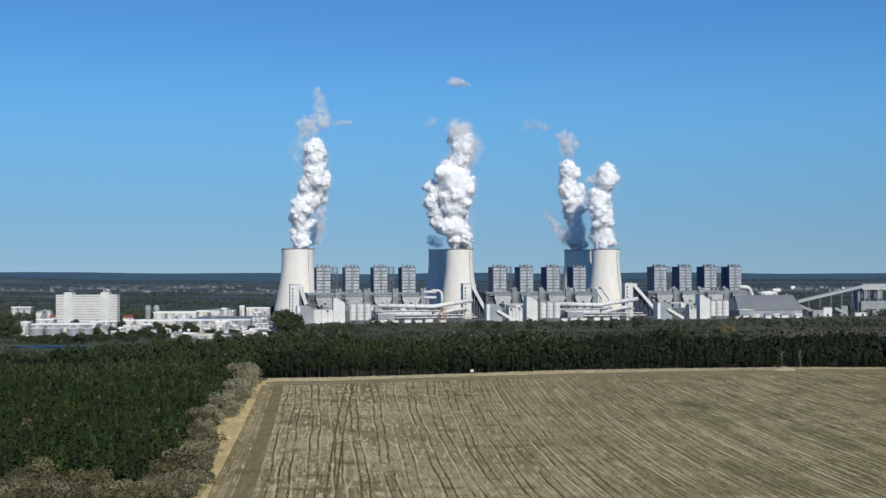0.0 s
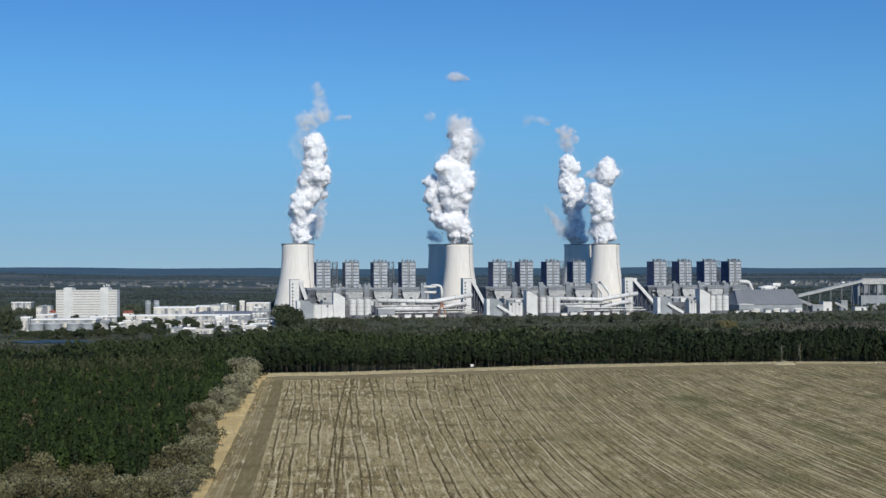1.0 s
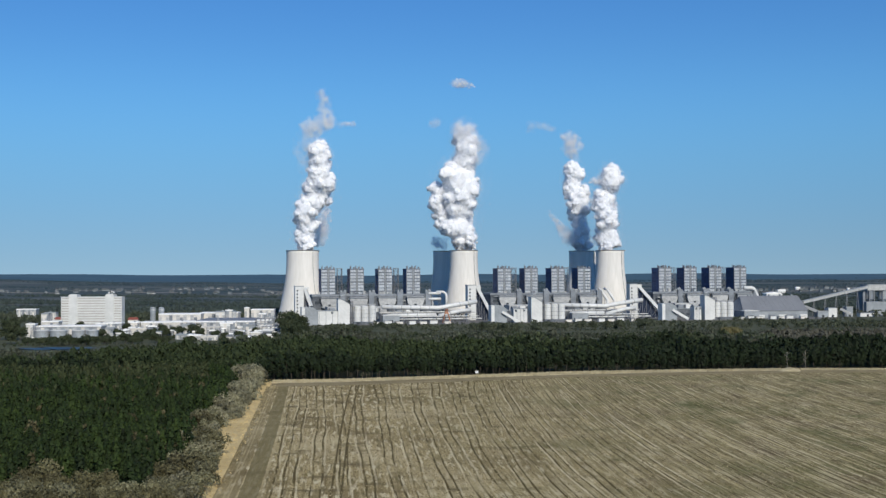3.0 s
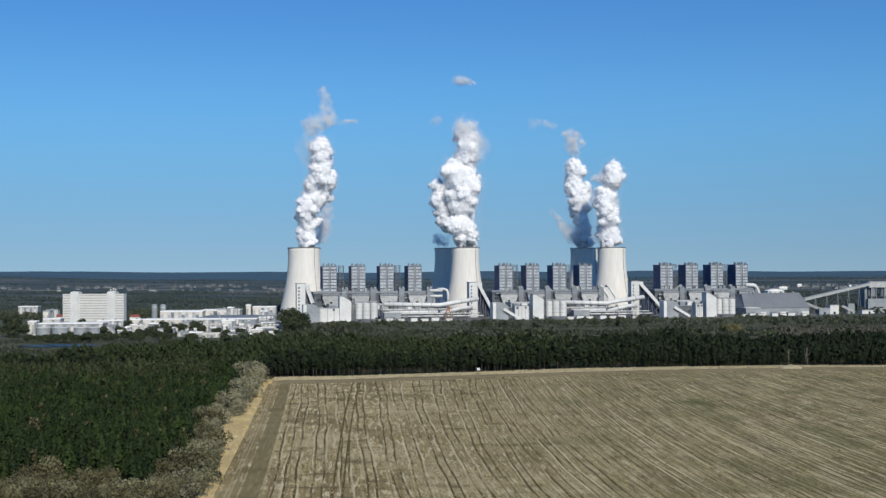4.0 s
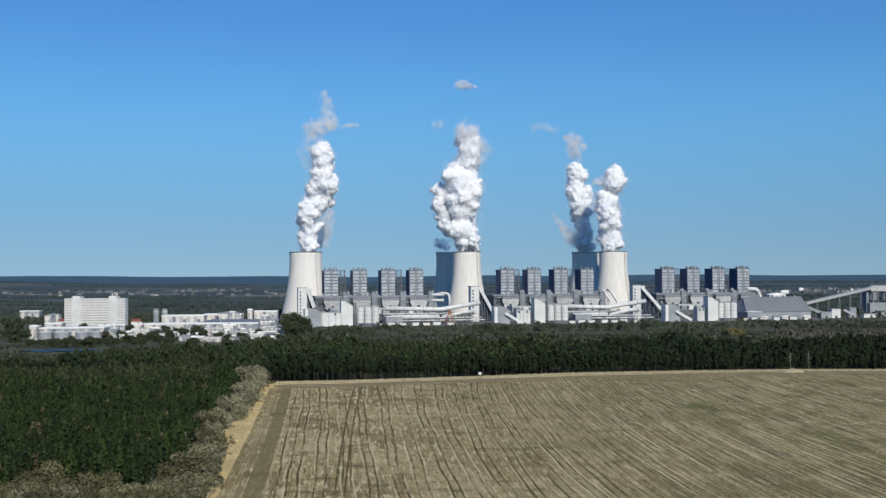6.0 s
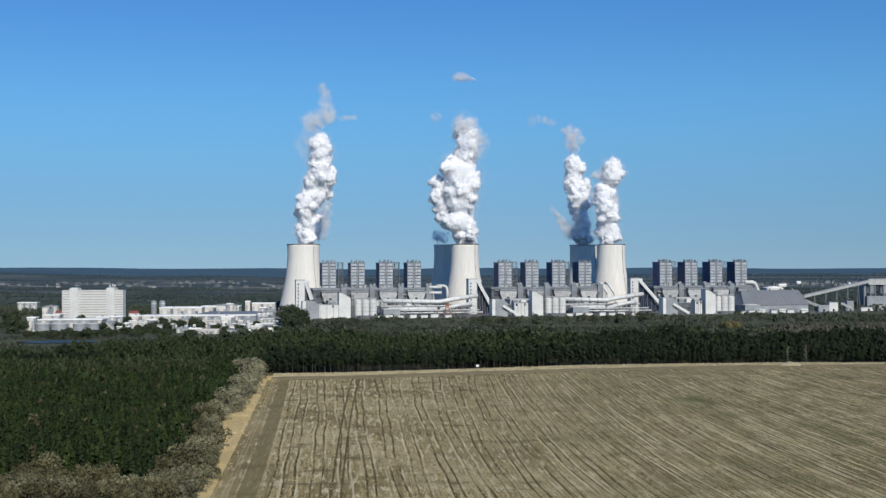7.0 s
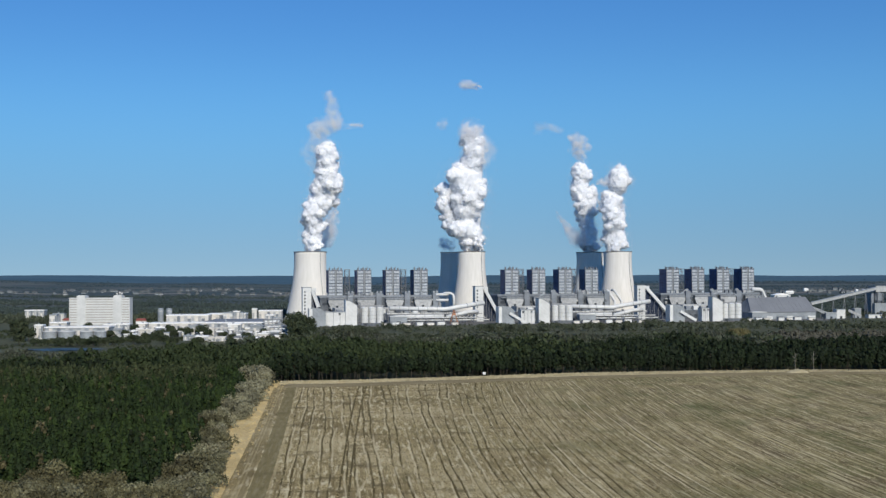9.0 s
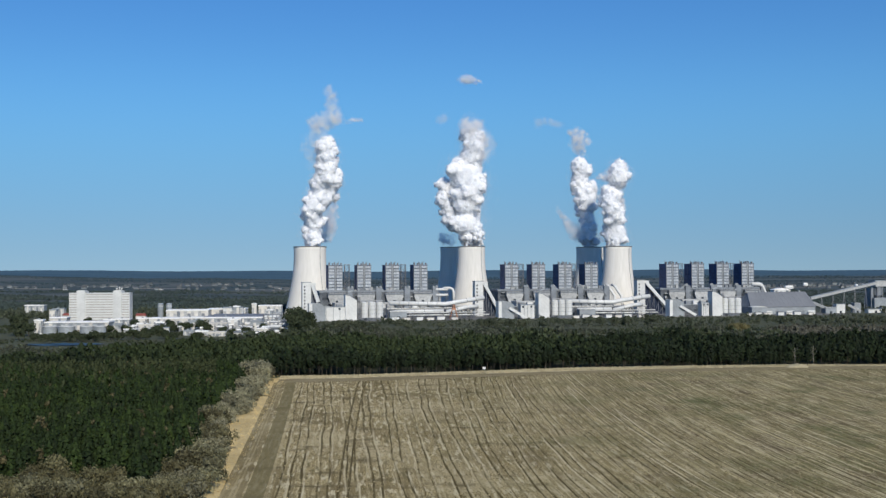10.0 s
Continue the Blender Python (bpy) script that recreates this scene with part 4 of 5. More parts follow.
for (x0, x1, x2) in ((-133.5, -42.6, 22.2), (164.5, 236.4, 305.5)):
    duct(((x0, -120, 24.4), (x1, -120, 22.1), (x1 + 20, -118, 25.4), (x2, -110, 31.4)), 3.5, "long white flue duct on steel trestles",
         [(x0 + 18 * k, -120, 20.0) for k in range(6)])
    duct(((x0 + 6, -138, 11.7), (x1 - 8, -138, 11.7)), 2.9, "lower white flue duct on short trestles", [(x0 + 10 + 20 * k, -138, 8.0) for k in range(4)])
    duct(((x1 - 2, -132, 9.9), (x1 + 34, -126, 17.4), (x1 + 52, -120, 18)), 3.2, "white duct that climbs towards the tower", [(x1 + 8, -131, 9.0), (x1 + 30, -127, 14.0), (x1 + 48, -121, 16.0)])
    duct(((x0 + 8, -150, 6), (x2 - 2, -150, 6)), 1.1, "thin grey pipe on low trestles", [(x0 + 10 + 24 * k, -150, 5.2) for k in range(6)])
    duct(((x0 + 2, -153, 10), (x2 - 8, -153, 10)), 0.8, "thin upper pipe over the yard", [(x0 + 6 + 24 * k, -153, 9.4) for k in range(6)])
    t = thing("pipe_bridge", site(x1, -95), "grey pipe bridge on many steel legs", "pipe bridge", "pipe bridges")
    span = x2 - x0
    part("deck", boxes((x0 - x1, x2 - x1, -3, 3, 13.5, 14.4)), lattice_steel, t)
    for k in range(9):
        bm = bmesh.new()
        for sy in (-2.6, 2.6):
            bar(bm, (x0 - x1 + span * k / 8.5, sy, 0), (x0 - x1 + span * k / 8.5, sy, 18), 0.4)
        bar(bm, (x0 - x1 + span * k / 8.5, -2.6, 18), (x0 - x1 + span * k / 8.5, 2.6, 18), 0.3)
        part("leg_frame", bm, lattice_steel, t)
    for y in (-1.6, 0, 1.6):
        part("pipe", tube(bmesh.new(), ((x0 - x1, y, 15.2), (x2 - x1, y, 15.2)), 0.7, 8), white_clad, t)

# branches from the ducts up into the tower shells
for a, b in ((268.8, 279.1), (281.2, 291.5)):
    duct(((a, 2, 49), (a + 1, -8, 48), (b, -16, 30), (b, -18, 20), (b, -18, 0)), 2.3, "steep white duct into the cooling tower")
duct(((-24, -16, 46), (-12, -16, 46), (-7.5, -16, 43.5), (-6, -17, 38), (-6, -18, 20)), 2.4, "curved white duct elbow beside the boiler house", [(-15.5, -18, 20.0)])
for z in (43.8, 34.4):
    duct(((-36.8, -16, z), (-15.5, -16, z)), 2.4, "short white duct beside the boiler house", [(-32.9, -16, z - 2.0), (-17.4, -16, z - 2.0)])

# the duct at the end of the last boiler row
duct(((537.3, -14, 49), (552.7, -14, 48.4), (558.2, -14, 44.9), (562.6, -14, 34.8), (563.7, -14, 4)), 3.4, "white elbow duct at the end of the boiler row")

# ---- stair towers with sloping conveyor galleries ----
for a, run, foot in ((-255.6, 5, 26), (27.1, 21, 6), (309.5, 38, 6)):
    t = thing("transfer_tower", site(a, -60), "white windowed transfer tower with a sloping conveyor gallery", "industrial tower", "transfer towers")
    part("body", boxes((-9, 5, -8, 8, 0, 57.1)), white_clad, t)
    part("roof", boxes((-9.5, 5.5, -8.5, 8.5, 57.1, 58.1)), blue_grey, t)
    for k in range(9):
        part("window", boxes((-6.5, -4.2, -8.25, -8, 6 + 5.4 * k, 8.6 + 5.4 * k)), window_dark, t)
    bm = gallery(bmesh.new(), (7, -9, 53.3), (11 + run, -13, foot), 5.0, 5.0)
    part("gallery", bm, white_clad, t, "white sloping conveyor gallery")
    part("head_house", boxes((5.5, 13, -7, 7, 49.6, 56.6)), white_clad, t)
    top = 53.3
    # a dark solid stands in for the shadowed steelwork below the gallery
    bm = prism(bmesh.new(), ((5.2, 0), (9 + run, 0), (9 + run, max(foot - 4, 2)), (10, top - 7), (5.2, top - 4)), -6, 6)
    part("shaft", bm, shadow_dark, t, "dark solid for the shadowed steelwork under the gallery")
    bm = bmesh.new()
    for k in range(5):
        x = 6 + run * k / 5
        z = 53.3 + (x - 5) / run * (foot - 53.3) - 3
        bar(bm, (x, -8, 0), (x, -8, max(z, 1)), 0.4)
        bar(bm, (x, -8, 0), (x + run / 5, -11, max(z - 8, 1)), 0.25)
    part("trestle", bm, lattice_steel, t)

# ---- the front yard of each group ----
for n, g in enumerate(GROUPS):
    t = thing("silo_block", site(g + (44, 42.5, 36)[n], -180), "three white storage silos on a dark base", "silo", "silo blocks")
    for k in range(3):
        s = part("silo", drum(bmesh.new(), 5.5, 4.4, 27.5, 28, (k * 11.6 - 11.6, 0), 1.2), white_clad, t)
        for z in (10, 16, 22):
            part("band", drum(bmesh.new(), 5.58, z, z + 0.35, 28, (k * 11.6 - 11.6, 0)), blue_grey, s)
    part("base", boxes((-18, 18, -5.5, 6, 0, 4.4)), dark_grey, t)
    part("door", boxes((-13.5, -9.5, -6.0, -5.4, 0, 3.6)), window_dark, t)
    part("roof_rail", boxes((-17.3, 17.3, -0.4, 0.4, 29, 31)), lattice_steel, t)
    t = thing("scrubber_tower", site(g + (11, 11, 8)[n], -180), "white scrubber tower with a slanted top", "industrial tower", "scrubber towers")
    part("body", prism(bmesh.new(), ((-9, 0), (8.5, 0), (8.5, 31), (-3, 38), (-9, 39)), -9, 9), white_clad, t)
    part("edge", prism(bmesh.new(), ((8.5, 30.8), (10.5, 30.5), (-2, 38.6), (-9, 39.8), (-9, 39.0), (-3, 38.0)), -9.3, 9.3), mid_steel, t, "grey roof edge")
    part("stair", lattice(bmesh.new(), 12.5, -2, 3.4, 0, 36, 3.4), lattice_steel, t)
    part("pipe", tube(bmesh.new(), ((-4, 0, 38), (-4, 0, 43), (3, 0, 45)), 1.3, 10), blue_grey, t)
    w = (40, 22, 12)[n]
    t = thing("pump_house", site(g + (-16, -15, -12)[n], -178), "plain white pump house with dark openings", "industrial building", "pump houses")
    part("wall", boxes((-w / 2, w / 2, -8, 8, 0, 21)), white_clad, t)
    part("roof", boxes((-w / 2 - 0.5, w / 2 + 0.5, -8.5, 8.5, 21, 21.8)), blue_grey, t)
    part("opening", boxes((-w / 2 + 2, -w / 2 + 5, -8.3, -8, 16.5, 20)), window_dark, t)
    part("opening", boxes((w * 0.2, w * 0.2 + 3, -8.3, -8, 17, 20)), window_dark, t)
    for k in range(3):
        part("pilaster", boxes((-w / 2 + w * (k + 1) / 4 - 0.3, -w / 2 + w * (k + 1) / 4 + 0.3, -8.4, -8, 0, 21)), blue_grey, t)
    t = thing("coal_transfer_house", site(g + (-42, -52, -64)[n], -182), "transfer house with shade-toned blue-grey walls, a white corner and sloping gallery", "industrial building", "coal transfer houses")
    # wall blue-grey, corner white: shaded side and lit front put into colour
    part("wall", prism(bmesh.new(), ((-6, 0), (14, 0), (14, 21), (6, 27), (-6, 28)), -9, 9), blue_grey, t)
    part("corner", boxes((-11, -6, -9, 9, 0, 27)), white_clad, t)
    if n:
        part("gallery", gallery(bmesh.new(), (6, -10, 17), (31, -14, 2), 4.5, 4.0), white_clad, t, "white sloping gallery")
    t = thing("yard_shed", site(g + 84, -176), "low grey yard shed with a white roof", "shed", "yard sheds")
    part("wall", boxes((-13, 13, -7, 7, 0, 13)), blue_grey, t)
    part("roof", prism(bmesh.new(), ((-13.6, 13), (13.6, 13), (13.6, 13.6), (0, 15), (-13.6, 13.6)), -7.6, 7.6), white_clad, t)
    part("door", boxes((-3, 3, -7.3, -7, 0, 6)), window_dark, t)
    for k in range(7):
        t = thing("switch_cabin", site(g + 60 + 18 * k, -196 + 5 * (k % 3)), "small white flat-roofed cabin in the yard", "cabin", "yard cabins")
        part("wall", boxes((-5 - k % 3, 5, -3, 3, 0, 4 + k % 2)), white_clad if k % 2 else cream_clad, t)
        part("roof", boxes((-5.4 - k % 3, 5.4, -3.4, 3.4, 4 + k % 2, 4.5 + k % 2)), grey_roof, t)

red_steel = surface("red_painted_steel", (0.30, 0.14, 0.08), (0.42, 0.21, 0.12), 0.4, 0.6)
t = thing("yard_crane", site(-40, -165), "small rust-red lattice yard crane on four legs", "crane")
bm = bmesh.new()
for sx in (-6, 6):
    for sy in (-3, 3):
        bar(bm, (sx, sy, 0), (sx * 0.3, sy * 0.3, 18), 0.5)
part("leg_frame", bm, red_steel, t)
part("jib", lattice(bmesh.new(), 0, 0, 3.0, 17, 22, 2.5), red_steel, t)
part("cabin", boxes((-2.4, 2.4, -2.4, 2.4, 14, 17)), red_steel, t)

# ---- coal store, conveyor and bunker at the far end ----
t = thing("coal_store", site(467.5, -150), "long coal store with a big pitched grey sheet roof", "industrial hall")
L = 117.0
part("wall", boxes((0, L, 0, 70, 0, 11.8)), blue_grey, t, "pale grey walls")
bm = bmesh.new()
E0, E1 = 11.8, 35.7
pts = [(-1, -1, E0), (L + 1, -1, E0), (L + 1, 35, E1), (11.0, 35, E1), (-1, 71, E0), (L + 1, 71, E0)]
v = [bm.verts.new(c) for c in pts] + [bm.verts.new((c[0], c[1], c[2] + 0.8)) for c in pts]
for f in ((6, 7, 8, 9), (9, 8, 11, 10), (0, 3, 2, 1), (3, 4, 5, 2), (0, 1, 7, 6), (5, 4, 10, 11), (1, 2, 8, 7), (2, 5, 11, 8), (0, 6, 9, 3), (3, 9, 10, 4)):
    bm.faces.new([v[i] for i in f])
part("roof", bm, grey_roof, t, "grey ribbed sheet roof")
bm = bmesh.new()
hip = [bm.verts.new(c) for c in ((-0.8, -0.9, E0), (11.8, 35, E1), (-0.8, 70.9, E0), (0.2, -0.9, E0), (12.6, 35, E1 - 0.3), (0.2, 70.9, E0))]
for f in ((0, 2, 1), (3, 4, 5), (0, 1, 4, 3), (1, 2, 5, 4), (2, 0, 3, 5)):
    bm.faces.new([hip[i] for i in f])
part("hip_end", bm, mid_steel, t, "sloping grey hip end of the roof")
for x in (L - 0.4,):
    bm = bmesh.new()
    prism_y = [bm.verts.new((x, 0.2, E0)), bm.verts.new((x, 69.8, E0)), bm.verts.new((x, 35, E1)), bm.verts.new((x + 0.3, 0.2, E0)), bm.verts.new((x + 0.3, 69.8, E0)), bm.verts.new((x + 0.3, 35, E1))]
    for f in ((0, 2, 1), (3, 4, 5), (0, 1, 4, 3), (1, 2, 5, 4), (2, 0, 3, 5)):
        bm.faces.new([prism_y[i] for i in f])
    part("gable", bm, mid_steel, t)
slope = math.atan2(E1 - E0, 36)
for k in range(12):
    x = 19 + (L - 19) * (k + 0.5) / 12
    part("roof_seam", tube(bmesh.new(), ((x, -0.9, E0 + 0.9), (x, 34.6, E1 + 0.85)), 0.12, 4), grey_roof, t)
for k in range(6):
    part("door", boxes((6 + k * L / 6, 6 + k * L / 6 + L / 9, -0.3, 0, 0, 5.5)), white_clad if k % 2 else mid_steel, t)
for k, x in enumerate((0.22, 0.27, 0.55, 0.72, 0.9)):
    part("vent", boxes((L * x, L * x + 2.5, 33, 37, E1, E1 + 3)), blue_grey, t)

t = thing("conveyor_bridge", site(594.8, -115), "long pale enclosed conveyor bridge rising to the bunker", "conveyor")
X1 = 184.3
z0, z1 = 24.6, 48.7
part("gallery", gallery(bmesh.new(), (0, 0, z0), (X1, 95, z1), 5.0, 4.4), bay_grey, t)
part("gallery_roof", gallery(bmesh.new(), (0, 0, z0 + 2.6), (X1, 95, z1 + 2.6), 5.6, 0.5), blue_grey, t)
for k in range(1, 6):
    x, y, z = X1 * k / 6, 95 * k / 6, z0 + (z1 - z0) * k / 6 - 2
    bm = bmesh.new()
    bar(bm, (x - 3, y, 0), (x, y, z), 0.5)
    bar(bm, (x + 3, y, 0), (x, y, z), 0.5)
    part("trestle", bm, lattice_steel, t)
t = thing("conveyor_bridge", site(587.5, -130), "low conveyor bridge sloping to the ground", "conveyor")
part("gallery", gallery(bmesh.new(), (0, 0, 19.2), (20.2, -20, 8), 4.5, 4.0), bay_grey, t)
part("trestle", boxes((14, 15.5, -11, -9, 0, 12)), lattice_steel, t)
t = thing("conveyor_bridge", site(645.6, -150), "low conveyor bridge beside the yard sheds", "conveyor")
part("gallery", gallery(bmesh.new(), (0, 0, 14), (17.3, -10, 4), 4.5, 4.0), bay_grey, t)
part("trestle", boxes((6, 7.5, -4, -2, 0, 10)), lattice_steel, t)
for k, (a, w, h) in enumerate(((612.9, 20, 10), (635.7, 16, 15), (672.2, 12, 16), (696.6, 28, 6), (723.5, 20, 8))):
    t = thing("yard_shed", site(a, -145 + 8 * (k % 3)), "low pale shed in the coal yard", "shed", "coal yard sheds")
    part("wall", boxes((-w / 2, w / 2, -6, 6, 0, h)), white_clad if k % 2 else blue_grey, t)
    part("roof", boxes((-w / 2 - 0.5, w / 2 + 0.5, -6.5, 6.5, h, h + 0.7)), blue_grey if k % 2 else bay_grey, t)
    part("door", boxes((-2, 2, -6.3, -6, 0, min(4, h - 1))), window_dark, t)
t = thing("coal_bunker", site(773.4, -20), "pale coal bunker with two round hoppers under a long head house", "industrial building")
B = 42.4
part("lower_hall", boxes((0, 75, -4, 30, 0, 21.8)), blue_grey, t)
part("head_house", boxes((6, 75, 2, 26, B, 52.7)), bay_grey, t)
part("roof", boxes((5.5, 75.5, 1.5, 26.5, 52.7, 53.5)), blue_grey, t)
for x in (16, 43, 70):
    bm = bmesh.new()
    lathe(bm, [(3, 21.8 - 1), (8.2, 21.8 + 5), (8.2, B)], 28, (x, 12))
    part("hopper", bm, mid_steel if x == 16 else blue_grey, t, "round steel hopper", smooth=False)
    for sx in (-5, 5):
        part("leg", boxes((x + sx - 0.6, x + sx + 0.6, 3, 4.2, 21.8, B)), lattice_steel, t)
part("side_wall", boxes((-2, 3, 4, 24, 0, B - 2)), mid_steel, t)

# ---- the administration slab ----
HD = 1770
t = thing("slab_block", pose(-562.6, HD, PLANT_Z), "white ten-storey slab block with ribbon windows and two stair cores", "office block")
W, T = 88.6, 44.6
part("wall", boxes((0, W, 0, 16, 0, T)), white_clad, t)
part("parapet", boxes((-0.3, W + 0.3, -0.3, 16.3, T, T + 0.8)), white_clad, t)
n = 12
for k in range(n):
    z = T * (k + 0.42) / n
    for x0, x1 in ((0.6, 11.0), (24.6, 64.0), (77.5, W - 0.6)):
        part("ribbon_window", boxes((x0, x1, -0.06, 0.02, z, z + 1.0)), cream_dark, t)
        part("sill", boxes((x0, x1, -0.3, -0.06, z - 0.2, z)), white_clad, t)
for x in (11.5, 65.0):
    c = part("stair_core", boxes((x, x + 12.0, -1.6, 17, 0, T + 3.6)), white_clad, t, "plain stair core")
    part("core_cap", boxes((x + 1, x + 11, 0, 14, T + 3.6, T + 4.4)), white_clad, c)
for x, z in ((69, 6.6), (73, 8.2), (76, 7.0)):
    part("antenna", tube(bmesh.new(), ((x, 4, T + 4), (x, 4, T + z)), 0.35, 6), white_clad, t)
    bm = bmesh.new()
    bmesh.ops.create_uvsphere(bm, u_segments=10, v_segments=6, radius=1.3, matrix=pose(x, 3.2, T + z) @ Matrix.Diagonal((1, 0.4, 1, 1)))
    part("dish", bm, white_clad, t)


# ---- works halls of the small town ----
def hall(x0, x1, d, depth, h, wall, roof, label, bays=5, turn=4.0, pitch=0.0):
    t = thing("works_hall", pose(x0, d, PLANT_Z, 0, 0, turn), label, "industrial hall", "works halls")
    w = x1 - x0
    roof = white_roof if roof is white_clad else roof
    part("wall", boxes((0, w, 0, depth, 0, h if pitch else h - 1.3)), wall, t)
    if pitch:
        part("roof", prism(bmesh.new(), ((-0.5, h), (w + 0.5, h), (w + 0.5, h + 0.5), (w / 2, h + pitch), (-0.5, h + 0.5)), -0.5, depth + 0.5), roof, t)
    else:
        part("roof", boxes((-0.5, w + 0.5, -0.5, depth + 0.5, h - 1.3, h)), roof, t)
        part("roof_vent", boxes((w * 0.3, w * 0.3 + 2.5, depth * 0.3, depth * 0.3 + 2.5, h, h + 1.4)), blue_grey, t)
    bays *= 2
    for k in range(bays):
        a, b = w * (k + 0.05) / bays, w * (k + 0.95) / bays
        part("wall_panel", boxes((a, b, -0.12, 0.0, h * 0.08, (h - 1.6) * (0.97 if k % 2 else 0.8))), (bay_grey, cream_clad, bay_grey, mid_steel, cream_clad, bay_grey, mid_steel)[k % 7], t)
    part("door", boxes((w * 0.45, w * 0.45 + min(5, w * 0.2), -0.2, 0.0, 0, min(4.5, h * 0.5))), mid_steel, t)
    return t


hall(-418.2, -357.8, 1760, 45, 20.2, cream_clad, white_clad, "long cream works hall with a white roof", 6)
hall(-365.9, -310.8, 1800, 40, 20.6, cream_clad, white_clad, "white works hall with a flat white roof", 5)
hall(-341.5, -312.4, 1790, 20, 22.8, white_clad, blue_grey, "raised white hall with a grey roof", 3)
hall(-325.6, -316.5, 1785, 10, 24.8, blue_grey, white_clad, "white roof house on the works hall", 1)
hall(-306.9, -271.6, 1900, 30, 22.4, cream_clad, white_clad, "long low cream works hall", 4)
hall(-315.7, -308.7, 1890, 12, 25.5, cream_clad, white_clad, "white works building beside the long hall", 1)
hall(-341.5, -262.7, 1650, 110, 14.3, white_clad, grey_roof, "wide works hall with a big grey flat roof", 8, 2)
hall(-326.7, -255.5, 1610, 18, 14.6, blue_grey, white_clad, "long white front hall of the works", 9, 2)
hall(-410.8, -366.1, 1630, 35, 13.5, cream_clad, white_clad, "long white works hall with dark windows", 6)
hall(-368.8, -330.3, 1625, 35, 14.1, cream_clad, white_clad, "cream works hall with a white roof edge", 5)
hall(-341.7, -324.4, 1560, 20, 11.8, blue_grey, blue_grey, "grey workshop with a pitched roof", 2, 4, 2.5)
hall(-313.1, -288.8, 1540, 25, 10.5, cream_clad, cream_clad, "low cream workshop with a flat roof", 3)
hall(-289.9, -273.4, 1550, 18, 15.1, white_clad, white_clad, "tall white workshop with a flat roof", 2)
hall(-271.1, -262.3, 1570, 12, 9.2, cream_clad, white_clad, "small cream workshop among the halls", 1)
hall(-262.8, -246.9, 1560, 22, 11.1, blue_grey, blue_grey, "blue-grey shed with a low pitched roof", 2, 4, 2.0)
hall(-319.9, -306.6, 1430, 12, 6.4, blue_grey, blue_grey, "low white row of garages", 4)
hall(-304.2, -290.3, 1425, 12, 6, cream_clad, white_clad, "low white row of garages", 4)
hall(-286.6, -267, 1410, 14, 5.4, cream_clad, cream_clad, "low cream row of garages", 5)
hall(-258.4, -237.3, 1420, 12, 4.9, cream_clad, grey_roof, "low cream shed with a grey roof", 4)
hall(-236, -223.4, 1420, 12, 4.2, white_clad, white_clad, "low white shed with a flat roof", 3)
for k, (x0, x1, d, h) in enumerate((
        (-269.8, -260.1, 1740, 20.7),
        (-257.1, -245.9, 1720, 17.4),
        (-259.7, -242, 1660, 14.7),
        (-240.6, -228.4, 1640, 12.4),
        (-243.5, -230.3, 1580, 10.3),
        (-228.7, -213.8, 1530, 8),
        (-229.4, -221.2, 1480, 6.8),
        )):
    hall(x0, x1, d, 16, h, (blue_grey, cream_clad, white_clad)[k % 3], (white_clad, blue_grey)[k % 2], ("blue-grey works building with a white roof", "cream works building with a grey roof", "white works building with a flat roof")[k % 3], 2)
for x in (-436.1, -423.5):
    t = thing("storage_tank", pose(x, 1800, PLANT_Z), "tall grey round storage tank", "tank", "tall tanks")
    part("body", drum(bmesh.new(), 4.2, 0, 28.1, 20, (0, 0), 1.2), blue_grey, t)
    part("band", drum(bmesh.new(), 4.35, 24.7, 25.3, 20), white_clad, t)
hall(-498.6, -421.4, 1475, 30, 15.1, blue_grey, white_clad, "long white roof over the round tanks", 8, 3)
for k, (x, r) in enumerate(((-482.5, 8.5), (-462.4, 10), (-438.4, 8), (-422.3, 7))):
    t = thing("water_tank", pose(x, 1446, PLANT_Z), "low grey round water tank", "tank", "water tanks")
    part("wall", drum(bmesh.new(), r, 0, 10.6, 32), blue_grey, t)
    part("rim", drum(bmesh.new(), r + 0.3, 10.6, 11.2, 32), white_clad, t)
hall(-520.5, -499.5, 1560, 20, 17.6, cream_clad, white_clad, "white hall behind the tanks", 3)
hall(-548, -538.8, 1640, 14, 25.3, cream_clad, blue_grey, "narrow pale building behind the tanks", 2)
hall(-513, -502.7, 1480, 12, 17.7, white_clad, white_clad, "small white building by the trees", 2)
hall(-447, -429.2, 1600, 20, 13.9, blue_grey, white_clad, "white hall below the slab block", 3)
hall(-477.8, -460.2, 1650, 20, 11.3, cream_clad, white_clad, "cream annexe of the slab block", 3)
hall(-427.7, -415.6, 1640, 20, 13.2, cream_clad, white_clad, "white workshop with a flat roof", 2)
hall(-396.4, -376.7, 1520, 14, 9.9, cream_clad, cream_clad, "low cream building behind bushes", 4)
hall(-427.4, -412.1, 1500, 14, 10.7, blue_grey, blue_grey, "small grey workshop behind bushes", 2)
hall(-657.5, -640.9, 1990, 14, 16.8, cream_clad, blue_grey, "pale building behind trees", 3)
hall(-762.2, -728.3, 2150, 20, 18.2, blue_grey, white_clad, "long pale hall among far trees", 5)
hall(609.5, 639.8, 2330, 30, 35.1, white_clad, white_clad, "white far hall with a low vaulted roof", 4, 0, 4.0)


